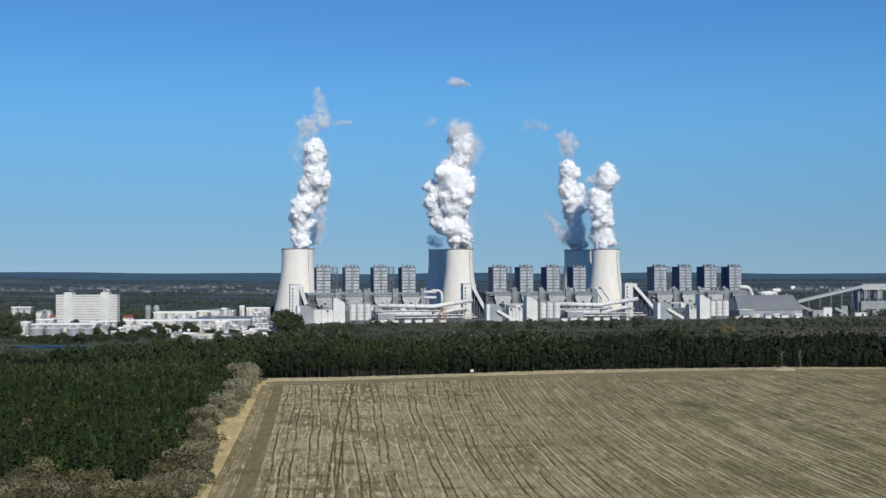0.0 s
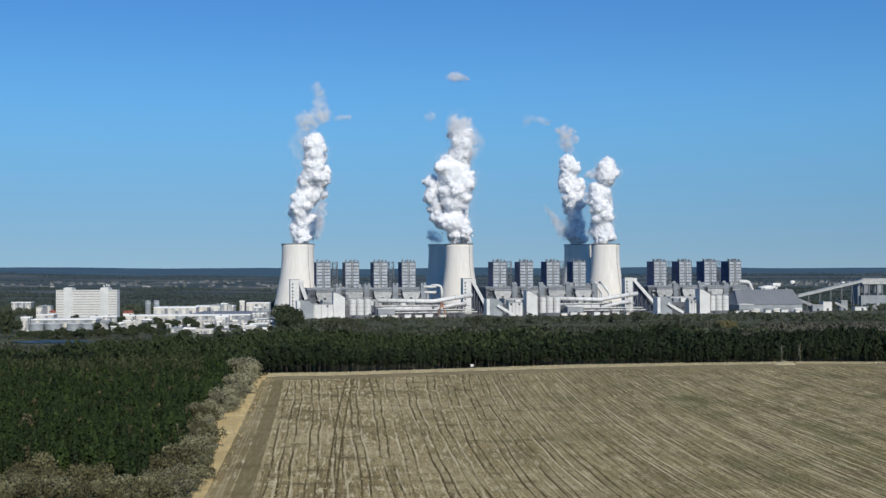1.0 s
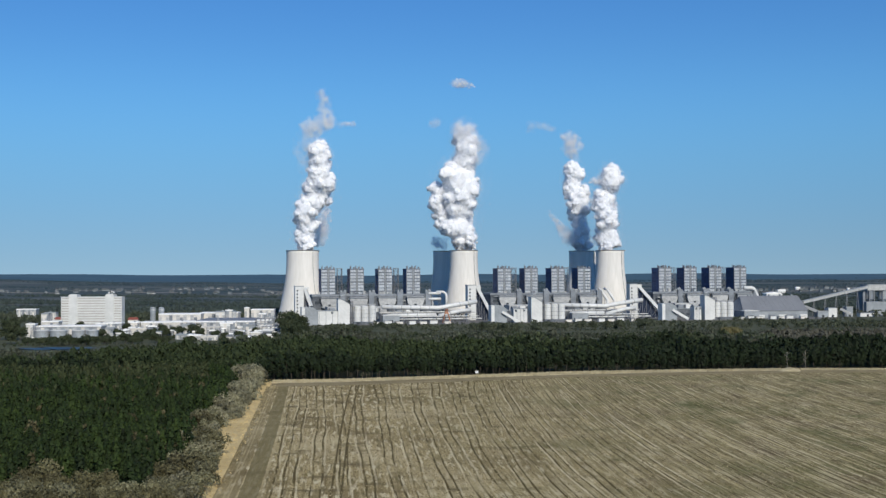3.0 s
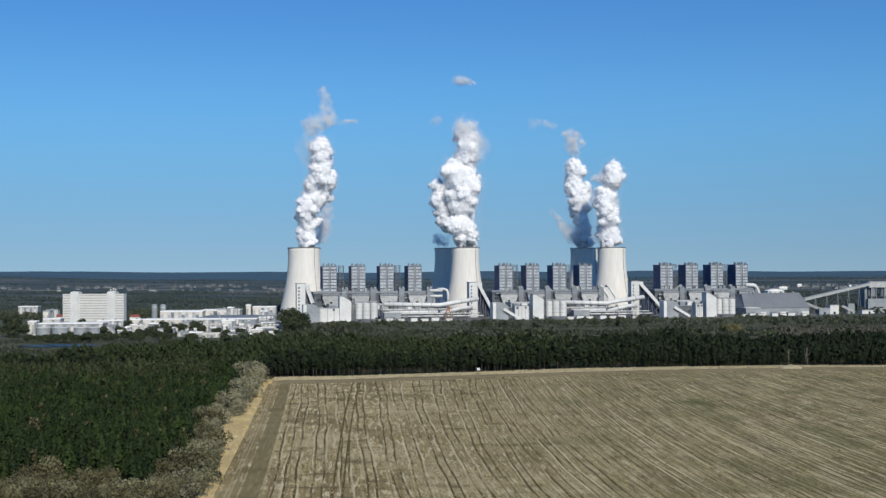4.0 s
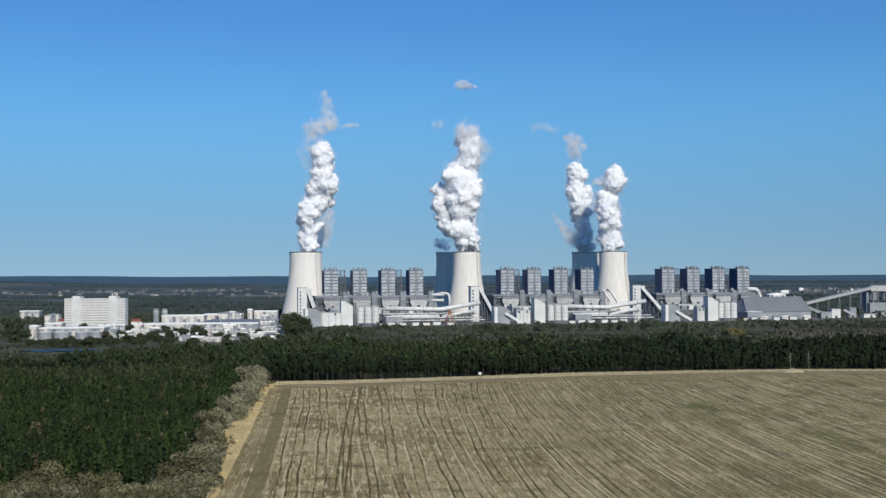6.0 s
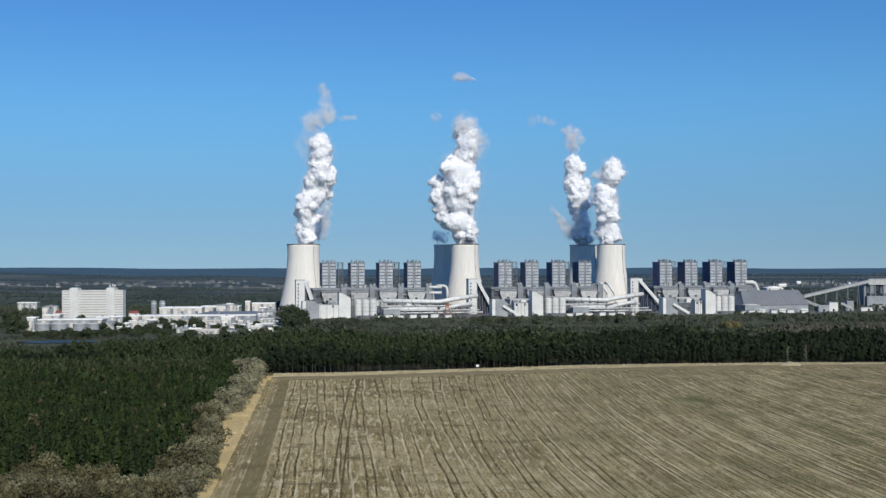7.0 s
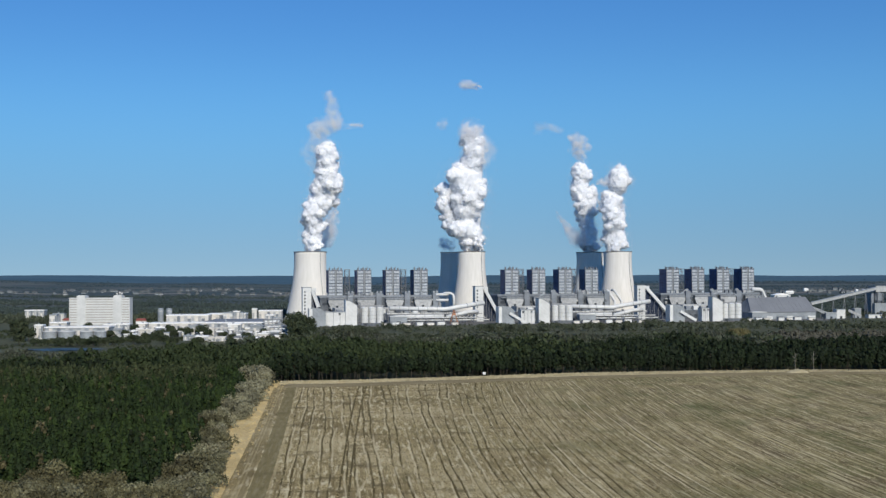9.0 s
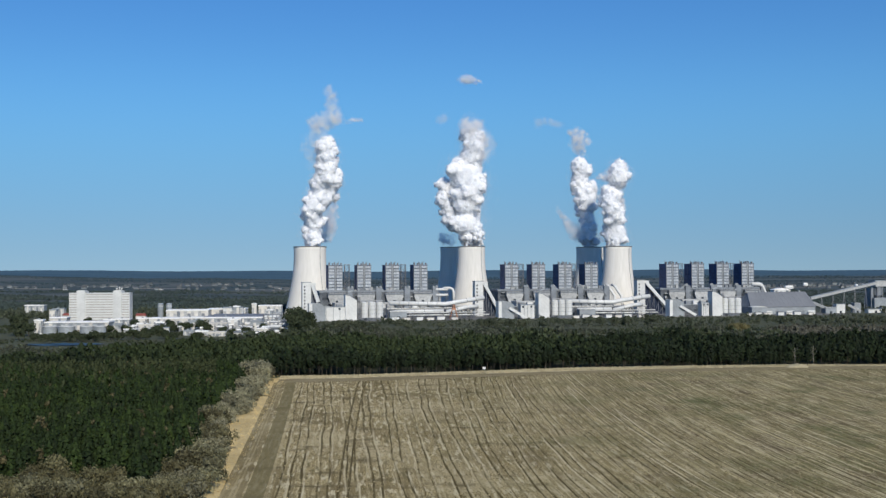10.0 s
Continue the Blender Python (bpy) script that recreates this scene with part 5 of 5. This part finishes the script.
r5 = random.Random(41)
for k in range(120):
    d = r5.uniform(1430, 1860)
    lo, hi = (-403.9 / 1600, -219.8 / 1600) if k % 4 else (-571 / 1600, -403.9 / 1600)
    x = d * r5.uniform(lo, hi)
    w, h = r5.uniform(5, 16), r5.uniform(3, 8)
    t = thing("works_shed", pose(x, d, PLANT_Z, 0, 0, r5.uniform(-8, 8)), ("low white works shed", "low grey works shed", "low pale works shed")[k % 3] + " with a flat roof", "shed", "works sheds")
    part("wall", boxes((-w / 2, w / 2, -4, 4, 0, h)), (bay_grey, mid_steel, cream_clad, dark_grey)[k % 4], t)
    part("roof", boxes((-w / 2 - 0.4, w / 2 + 0.4, -4.4, 4.4, h, h + 1.1)), (white_roof, blue_grey, white_roof)[k % 3], t)
    part("door", boxes((-1.5, 1.5, -4.2, -4, 0, 3)), window_dark, t)


for x, d, w, h in ((-252, 1600, 34, 19), (-232, 1520, 26, 12), (-268, 1500, 18, 9), (-301, 1520, 16, 10)):
    t = thing("pipe_rack", pose(x, d, PLANT_Z), "open grey steel pipe rack with white pipes and tanks", "pipe rack", "pipe racks")
    n = max(3, w // 5)
    for k in range(n + 1):
        bm = bmesh.new()
        for y in (0, 7):
            bar(bm, (w * k / n, y, 0), (w * k / n, y, h), 0.35)
        bar(bm, (w * k / n, 0, h), (w * k / n, 7, h), 0.3)
        part("leg_frame", bm, lattice_steel, t)
    for k, z in enumerate(np.arange(3.5, h, 3.6)):
        part("deck", boxes((0, w, 0, 7, z, z + 0.3)), lattice_steel, t)
        part("pipe", tube(bmesh.new(), ((0.5, 0.6, z + 1.0), (w * r5.uniform(0.5, 1), 0.6, z + 1.0)), 0.55, 8), white_clad if k % 2 else blue_grey, t)
        x0 = r5.uniform(0, w - 5)
        part("unit", boxes((x0, x0 + r5.uniform(2.5, 5), 1.5, 5, z + 0.3, z + 3)), (white_clad, bay_grey, mid_steel)[k % 3], t)
    part("tank", drum(bmesh.new(), 2.0, 0, h * 0.7, 16, (w + 3.5, 3), 0.8), white_clad, t, "white upright tank")


def house(x, d, w, h, wall, roof, label, turn=0.0, name="house", z=None):
    t = thing(name, pose(x, d, float(ground_z(x, d)) - 0.2 if z is None else z, 0, 0, turn), label, "house", "houses")
    part("wall", boxes((-w / 2, w / 2, -4, 4, 0, h)), wall, t)
    part("roof", prism(bmesh.new(), ((-w / 2 - 0.4, h), (w / 2 + 0.4, h), (w / 2 - 1.0, h + 3.6), (-w / 2 + 1.0, h + 3.6)), -4.4, 4.4), roof, t)
    for k in range(3):
        part("window", boxes((-w / 2 + w * (k + 0.5) / 3 - 0.7, -w / 2 + w * (k + 0.5) / 3 + 0.7, -4.15, -4, 1.2, 2.8)), window_dark, t)
    return t


for x, d, w in ((-478, 1850, 15), (-601.1, 1880, 10)):
    house(x, d, w, 9, cream_clad, red_roof, "cream house with a red tiled roof", 8)

# ---- far villages and fields on the rise ----
far_field = surface("far_pale_field", (0.14, 0.142, 0.128), (0.22, 0.215, 0.19), 0.01, 0.95, fine=6, world_space=True)
# haze over the villages is put into these grey-blue house colours
far_wall = surface("hazed_house_wall", (0.12, 0.145, 0.155), (0.21, 0.235, 0.235), 0.2, 0.8, spread=0.35)
far_roof = surface("hazed_house_roof", (0.07, 0.085, 0.095), (0.12, 0.13, 0.14), 0.3, 0.9, spread=0.3)
for x0, x1, d0, d1 in FAR_FIELDS:
    ax, ay = np.meshgrid(np.linspace(x0, x1, 12), np.linspace(d0, d1, 6))
    ay = ay + 8 * np.sin(ax / 60)
    tagged(sheet("far_field", ax, ay, ground_z(ax, ay) + 0.6, far_field), "far pale field between woods", "field", kind="structure")
village = random.Random(19)
for k in range(170):
    x0, x1, d0, d1 = village.choice(FAR_FIELDS)
    x, d = village.uniform(x0 - 60, x1 + 60), village.uniform(d0 - 70, d1 + 30)
    house(x, d, village.uniform(4, 15), village.uniform(2.5, 4.5), bay_grey if k % 9 == 0 else far_wall, far_roof, "small pale house in a far village", village.uniform(-15, 15), z=float(ground_z(x, d)) + 0.5)
for x, d, w in ((936, 3420, 22), (1022, 3560, 12), (1140, 3470, 6), (1162, 3475, 5), (1196, 3470, 7), (1230, 3480, 6), (1262, 3470, 8)):
    house(x, d, w, 5.5, white_clad, white_roof, "white house standing out in the far village", 0, z=float(ground_z(x, d)) + 2.0)

# ---- pond, board and mound ----
water_mat = surface("pond_water", (0.015, 0.026, 0.036), (0.03, 0.046, 0.058), 0.05, 0.4)
water_mat.node_tree.nodes["Principled BSDF"].inputs["Specular IOR Level"].default_value = 0.12
bm = bmesh.new()
ring = [bm.verts.new((-392 + 37 * math.cos(k / 20 * math.pi) + 6 * math.sin(k * 1.3), 1222 + 22 * math.sin(k / 20 * math.pi) + 4 * math.cos(k * 2.1), float(ground_z(-402, 1190)) + 0.35)) for k in range(40)]
bm.faces.new(ring)
water = tagged(part("water", bm, water_mat), "small still blue pond among scrub", "pond", kind="structure")
t = thing("notice_board", pose(19, 806, 0.2), "small white board on two posts at the wood's edge", "sign")
part("board", boxes((-1.0, 1.0, -0.06, 0.06, 2.9, 4.6)), white_clad, t)
for x in (-0.6, 0.6):
    part("post", boxes((x - 0.07, x + 0.07, 0.06, 0.18, 0, 4.6)), bark, t)
bm = bmesh.new()
bmesh.ops.create_icosphere(bm, subdivisions=4, radius=1.0)
for q in bm.verts:
    q.co.z = max(q.co.z, -0.1)
    q.co += 0.12 * noise.noise_vector(q.co * 2.5)
    q.co.x, q.co.y, q.co.z = q.co.x * 8, q.co.y * 5, q.co.z * (2.6 - 1.6 * abs(q.co.x))
mound = tagged(part("straw_mound", bm, pale_grass), "low heap of dry straw at the field's end", "heap")
mound.matrix_world = pose(237.1, 847.9, 0.3)

birch_bark = surface("pale_birch_bark", (0.14, 0.13, 0.105), (0.24, 0.225, 0.19), 0.8, 0.85)
for k, (x, y, h) in enumerate(((236.5, 852, 13), (247.5, 846, 15))):
    r = random.Random(60 + k)
    t = thing("bare_birch", pose(x, y, 0), "slender leafless birch with a pale trunk before the pines", "tree", "bare birches")
    part("trunk", tube(bmesh.new(), ((0, 0, -0.3), (0.3, 0, h * 0.4), (0.1, 0.2, h * 0.75), (0.5, 0.1, h)), 0.15, 7), birch_bark, t)
    for j in range(12):
        a, z = r.uniform(0, 6.3), h * r.uniform(0.4, 0.95)
        L = r.uniform(1.2, 2.6)
        part("branch", tube(bmesh.new(), ((0.2, 0.1, z), (0.2 + 0.6 * L * math.cos(a), 0.1 + 0.6 * L * math.sin(a), z + 0.5 * L), (0.2 + L * math.cos(a), 0.1 + L * math.sin(a), z + 1.1 * L)), 0.06, 4), birch_bark, t)

# ---- broadleaf trees round the plant ----
dark_leaf = surface("dark_oak_leaves", (0.018, 0.030, 0.014), (0.050, 0.062, 0.030), 0.08, 0.8, spread=0.4, island=True, through_light=0.15, world_space=True)
gold_leaf = surface("golden_birch_leaves", (0.105, 0.098, 0.040), (0.175, 0.158, 0.074), 0.2, 0.8, spread=0.3, island=True, through_light=0.2, world_space=True)
broad = {}


def broad_tree(x, d, h, w, leaf, label):
    key = (leaf.name, round(h / 6))
    r = np.random.default_rng(len(broad) + 50)
    z = float(ground_z(x, d))
    if key in broad:
        m = pose(x, d, z, 0, 0, random.uniform(0, 360)) @ Matrix.Scale(random.uniform(0.9, 1.1), 4)
        c = copy_thing(broad[key], m)
        c.scale = m.to_scale()
        return c
    t = thing("broadleaf_tree", pose(x, d, z), label, "tree", "trees round the plant")
    o = new("crown", lots("crown", tuft_tris(*bush_form(r, 1500, h=h, w=w, lumps=20, base=0.05), 0.028 * h + 0.35, r), leaf, 3))
    o.parent = t
    bm = bmesh.new()
    tube(bm, ((0, 0, -0.4), (0.1, 0.1, h * 0.35)), 0.4, 8)
    for j in range(6):
        a = j * 1.1
        tube(bm, ((0.1, 0.1, h * 0.3), (w * 0.5 * math.cos(a), w * 0.5 * math.sin(a), h * 0.65)), 0.16, 5)
    part("trunk", bm, bark, t, "brown trunk with spreading limbs")
    broad[key] = t
    return t


for x, d, h, w in ((-199.8, 1500, 34, 13), (-187.6, 1480, 35, 14), (-179.8, 1490, 27, 11), (-190.4, 1460, 22, 10), (-177.7, 1450, 18, 9),
                   (-308.4, 1480, 17, 8), (-299.5, 1470, 12, 6), (-358.5, 1480, 14, 8), (-347.2, 1470, 12, 7), (-360.5, 1460, 12, 7),
                   (-391, 1450, 13, 7), (-417.5, 1470, 14, 7), (-510, 1420, 14, 8), (-236, 1500, 14, 6), (-275.4, 1440, 10, 5), (-465.2, 1400, 12, 7), (-441.2, 1390, 10, 6), (-424.7, 1395, 11, 6), (-405.4, 1400, 13, 7), (-521.2, 1440, 24, 11), (-511.4, 1435, 22, 10), (-502.3, 1430, 19, 9), (-465.6, 1415, 12, 7), (-460, 1420, 10, 6), (-448.1, 1420, 11, 7), (-437.1, 1410, 9, 6), (-400.1, 1418, 12, 7), (-392, 1415, 11, 6), (-375.6, 1420, 14, 8), (-367.2, 1418, 12, 7), (-359.8, 1420, 13, 8), (-341.2, 1425, 15, 8), (-329.5, 1420, 13, 7), (-417.6, 1415, 9, 6), (-483.4, 1400, 11, 8), (-471.3, 1395, 10, 8), (-297.1, 1410, 8, 5), (-421.7, 1300, 8, 7), (-410.3, 1302, 9, 7), (-397.6, 1300, 8, 7), (-386.7, 1298, 9, 7)):
    if 1385 < d < 1431 and h < 16:
        x, d, h, w = x * 0.952, d * 0.952, h * 0.66, w * 0.8
    broad_tree(x, d, h, w, dark_leaf, "dark green broadleaf tree beside the works")
r6 = random.Random(77)
for k in range(46):
    d = r6.uniform(1440, 1800)
    x = d * r6.uniform(-567.2 / 1600, -221.3 / 1600)
    broad_tree(x, d, r6.choice((6, 8, 9)), 4.5, dark_leaf, "dark green broadleaf tree between the works halls")
for x, d, h, w in ((-150.7, 1560, 17, 11), (-139.6, 1550, 19, 11), (-130.3, 1550, 15, 10), (-121.8, 1570, 20, 9), (-160.2, 1540, 12, 9), (-102.3, 1530, 11, 9), (-60.1, 1540, 10, 9), (-17.5, 1560, 11, 10), (45.2, 1600, 18, 11), (35.3, 1590, 16, 10), (57.1, 1580, 15, 11), (69.4, 1560, 13, 10), (88, 1570, 14, 9), (113.5, 1570, 11, 9), (179.4, 1640, 18, 11), (194.7, 1640, 19, 11), (213.7, 1640, 20, 11), (232.7, 1640, 14, 10), (266.4, 1660, 14, 9), (151, 1620, 12, 9)):
    broad_tree(x, d, h * 0.7, w * 0.8, mixed_leaf, "olive autumn tree before the power station")
for x, d, h, w in ((312.4, 1350, 18, 7), (320, 1355, 15, 7), (305.5, 1345, 11, 5)):
    broad_tree(x, d, h, w, gold_leaf, "golden yellow birch in autumn leaf")
p = np.array([field_xy(u, v) for u, v in ((-34, -300), (-52, -380), (-30, -180), (-44, -60), (-40, -260), (-70, -392), (-36, -340))])
woods("russet_bushes", forms_of(bush_form, 3, 200, 0.4, h=7, w=2.4, lumps=6), p, rng.uniform(0.6, 1.0, len(p)), autumn_leaf, "russet autumn bushes among shrubs and pines", "bushes")


# ---- steam ----
def steam_like(name):
    """White vapour that light sinks into."""
    m = surface(name, (0.64, 0.665, 0.70), (0.71, 0.73, 0.755), 0.05, 1.0)
    bsdf = m.node_tree.nodes["Principled BSDF"]
    bsdf.inputs["Specular IOR Level"].default_value = 0.0
    bsdf.inputs["Subsurface Weight"].default_value = 0.92
    bsdf.inputs["Subsurface Radius"].default_value = (1.0, 1.0, 1.0)
    bsdf.inputs["Subsurface Scale"].default_value = 18.0
    return m


steam_core = steam_like("steam")
steam_fleck = surface("steam_droplets", (0.86, 0.87, 0.89), (0.93, 0.935, 0.945), 0.05, 1.0, through_light=0.5)
steam_fleck.node_tree.nodes["Principled BSDF"].inputs["Specular IOR Level"].default_value = 0.0
ball = bmesh.new()
bmesh.ops.create_icosphere(ball, subdivisions=1, radius=1.04)
ball_v = np.array([q.co[:] for q in ball.verts])
ball_f = np.array([[q.index for q in f.verts] for f in ball.faces])
ball.free()
billow = bpy.data.textures.new("billow", "CLOUDS")
billow.noise_scale, billow.noise_depth = 7.0, 4
crisp = bpy.data.textures.new("crisp", "CLOUDS")
crisp.noise_scale, crisp.noise_depth = 3.2, 3
curl = bpy.data.textures.new("curl", "CLOUDS")
curl.noise_scale, curl.noise_depth = 16.0, 3


def cluster(stops, seed, grow=1.0, least=1.3):
    """Balls that bunch along a column; stops are (sideways, up, radius) from its foot."""
    r = np.random.default_rng(seed)
    s = np.array(stops, float)
    seg = np.concatenate([[0], np.cumsum(np.hypot(np.diff(s[:, 0]), np.diff(s[:, 1])))])
    cs, rs = [], []
    d = 0.0
    while d <= seg[-1]:
        sx, sz, sr = (np.interp(d, seg, s[:, k]) for k in range(3))
        cs.append((sx + r.normal(0, 0.16) * sr, r.normal(0, 0.2) * sr, sz))
        rs.append(sr * r.uniform(0.62, 0.84) * grow)
        d += max(sr, 4) * 0.36
    cs, rs = np.array(cs), np.array(rs)
    allc, allr = [cs], [rs]
    for count, low, high in ((14, 0.24, 0.5), (7, 0.26, 0.5)):
        k = np.repeat(np.arange(len(cs)), count)
        dirs = r.standard_normal((len(k), 3))
        dirs /= np.linalg.norm(dirs, axis=1, keepdims=True)
        nr = rs[k] * r.uniform(low, high, len(k))
        cs, rs = cs[k] + dirs * (rs[k] * r.uniform(0.66, 0.94, len(k)))[:, None], nr
        allc.append(cs)
        allr.append(rs)
    c, rad = np.concatenate(allc), np.concatenate(allr)
    keep = (rad > least) & (c[:, 2] - rad > s[0, 1] - 9) & ~((c[:, 2] - rad < 9) & (np.hypot(c[:, 0], c[:, 1]) + rad > 23))
    return c[keep], rad[keep]


def core(parent, stops, seed, voxel=1.2, rough=3.2):
    """The thick heart of a column, as one billowing skin."""
    c, rad = cluster(stops, seed, 0.95)
    v = (c[:, None, :] + ball_v[None] * rad[:, None, None]).reshape(-1, 3)
    f = (ball_f[None] + (np.arange(len(c)) * len(ball_v))[:, None, None]).reshape(-1, 3)
    me = bpy.data.meshes.new("core")
    me.from_pydata(v.tolist(), [], f.tolist())
    me.materials.append(steam_core)
    ob = new("core", me)
    ob.parent = parent
    mod = ob.modifiers.new("skin", "REMESH")
    mod.mode, mod.voxel_size, mod.use_smooth_shade = "VOXEL", voxel, True
    for tex, amount in ((curl, rough * 1.3), (billow, rough * 0.8), (crisp, rough * 0.4)):
        mod = ob.modifiers.new("wrinkle", "DISPLACE")
        mod.texture, mod.strength, mod.mid_level = tex, amount, 0.5
        mod.texture_coords = "LOCAL"
    return ob


def droplets(name, parent, points, normals, size, r, material):
    """Steam as loose specks, one small face each."""
    q = tuft_tris(points, normals / (np.linalg.norm(normals, axis=1, keepdims=True) + 1e-6), size, r)
    ob = new(name, lots(name, q, material, 3))
    ob.parent = parent
    return ob


def fringe(parent, stops, seed, per=9.0, reach=0.38):
    """Specks that thin out from the skin of the heart."""
    c, rad = cluster(stops, seed, 0.97, 2.0)
    r = np.random.default_rng(seed + 400)
    k = r.choice(len(c), int(per * 360), p=rad ** 1.6 / np.sum(rad ** 1.6))
    d = r.standard_normal((len(k), 3))
    d /= np.linalg.norm(d, axis=1, keepdims=True)
    far = np.minimum(r.exponential(reach, len(k)), 0.9)
    pts = c[k] + d * (rad[k] * (0.94 + far))[:, None]
    return droplets("fringe", parent, pts, d + 0.35 * r.standard_normal(d.shape), 0.62, r, steam_fleck)


def mist(name, parent, stops, seed, amount, size=0.36, ragged=0.7):
    """Thin steam all of specks, gathered in uneven curls."""
    c, rad = cluster(stops, seed, 1.0, 2.2)
    r = np.random.default_rng(seed + 800)
    w = rad ** 2.0 * r.lognormal(0, ragged, len(rad))
    k = r.choice(len(c), int(amount * 1000), p=w / w.sum())
    d = r.standard_normal((len(k), 3))
    d /= np.linalg.norm(d, axis=1, keepdims=True)
    pts = c[k] + d * (rad[k] * r.uniform(0, 1, len(k)) ** 0.5 * 1.3)[:, None]
    pts += np.array([noise.noise_vector(q / 9.0)[:] for q in map(Vector, pts)]) * 3.0
    return droplets(name, parent, pts, d + 0.9 * r.standard_normal(d.shape), size, r, steam_fleck)


def plume(a, b, label):
    t = thing("steam_plume", site(a, b, TOWER_H - 2), label, "steam", "steam plumes")
    t.matrix_world = pose(*t.matrix_world.translation)
    return t


def billows(t, stops, seed, per=30.0):
    core(t, stops, seed)
    fringe(t, stops, seed, per)


t = plume(-227.3, 140, "dense white steam billowing from a cooling tower")
billows(t, ((2, 6, 17.9), (3, 31, 20.9), (4, 54, 23.9), (12, 78, 28.9), (20, 103, 31.9), (27, 128, 26.9), (25, 153, 28.9), (23, 174, 28.9), (32, 188, 15.9)), 11, 170)
mist("veil", t, ((17, 200, 17.9), (2, 224, 12.0), (25, 224, 23.9), (47, 224, 13.9), (34, 251, 15.9), (37, 268, 12.9), (32, 283, 8.0)), 13, 32)
mist("wisp", t, ((63, 223, 5.0), (77, 225, 7.0), (90, 224, 5.0)), 14, 1.6)
mist("haze", t, ((-2, 150, 20.0), (2, 185, 22.0), (6, 205, 20.0)), 16, 6)
t = plume(-221.2, 262, "greyish steam of a rear cooling tower")
mist("veil", t, ((27, 9, 16.8), (35, 30, 16.8), (42, 51, 15.8), (46, 69, 13.7), (50, 83, 8.4)), 12, 34)
t = plume(62.7, 140, "dense white steam billowing from a cooling tower")
billows(t, ((1, 6, 23.6), (0, 26, 26.7), (-6, 49, 32.8), (-11, 73, 41.0), (-14, 98, 47.2), (-11, 124, 47.2), (-21, 142, 30.8)), 21, 230)
billows(t, ((-29, 37, 14.4), (-37, 47, 14.4), (-45, 78, 18.5), (-47, 119, 16.4)), 24, 25)
billows(t, ((3, 148, 24.3), (5, 170, 24.3), (7, 189, 22.8), (1, 212, 19.8)), 28, 90)
mist("column", t, ((3, 148, 32.8), (5, 170, 32.8), (7, 189, 30.8), (1, 212, 26.7), (0, 230, 25.7)), 25, 90, ragged=0.35)
mist("wisp", t, ((-12, 306, 13.0), (0, 300, 14.0), (14, 294, 15.0), (30, 292, 11.0), (2, 276, 16.0)), 23, 7, ragged=0.9)
mist("haze", t, ((-58, 233, 12.3), (-41, 235, 10.3)), 27, 1.2)
t = plume(59.2, 262, "shaded blue-grey steam of a rear cooling tower")
mist("column", t, ((-5, 6, 21.6), (-13, 17, 18.4), (-25, 26, 10.8)), 22, 9, ragged=0.9)
t = plume(344.0, 140, "dense white steam billowing from a cooling tower")
billows(t, ((-6, 5, 23.2), (-2, 27, 24.3), (-3, 48, 23.2), (-11, 66, 25.3), (-7, 88, 28.5), (-19, 105, 19.0)), 31, 140)
mist("curl", t, ((-28, 90, 16.9), (-10, 88, 21.1), (8, 77, 12.7), (20, 77, 8.4)), 32, 16)
billows(t, ((6, 116, 10.6), (2, 130, 24.3), (-2, 143, 22.2), (6, 155, 12.7)), 35, 60)
mist("wisp", t, ((-34, 132, 7.4), (-21, 132, 12.7), (-11, 134, 14.8)), 38, 6)
t = plume(333.5, 262, "shaded off-white steam of a rear cooling tower")
mist("base", t, ((-1, 8, 30.0), (-6, 30, 29.0), (-7, 53, 26.0)), 40, 30, ragged=0.3)
billows(t, ((-1, 8, 24.0), (-6, 30, 24.0), (-7, 53, 21.0), (-12, 72, 19.0), (-10, 95, 27.7), (-16, 114, 21.1), (-21, 136, 20.0), (-20, 158, 22.2), (-18, 172, 14.4)), 33, 140)
billows(t, ((-9, 102, 15.5), (4, 114, 16.6), (6, 125, 13.3)), 36, 20)
mist("veil", t, ((-20, 191, 16.6), (-20, 206, 18.9), (-17, 222, 18.9), (-35, 227, 11.1)), 37, 24)
mist("wisp", t, ((-56, 243, 7.8), (-78, 250, 8.9), (-100, 254, 12.2), (-101, 240, 8.9)), 34, 3)
mist("wisp", t, ((-24, 22, 15.5), (-37, 42, 13.3), (-48, 57, 8.9), (-59, 70, 5.5), (-64, 81, 4.4)), 39, 16)
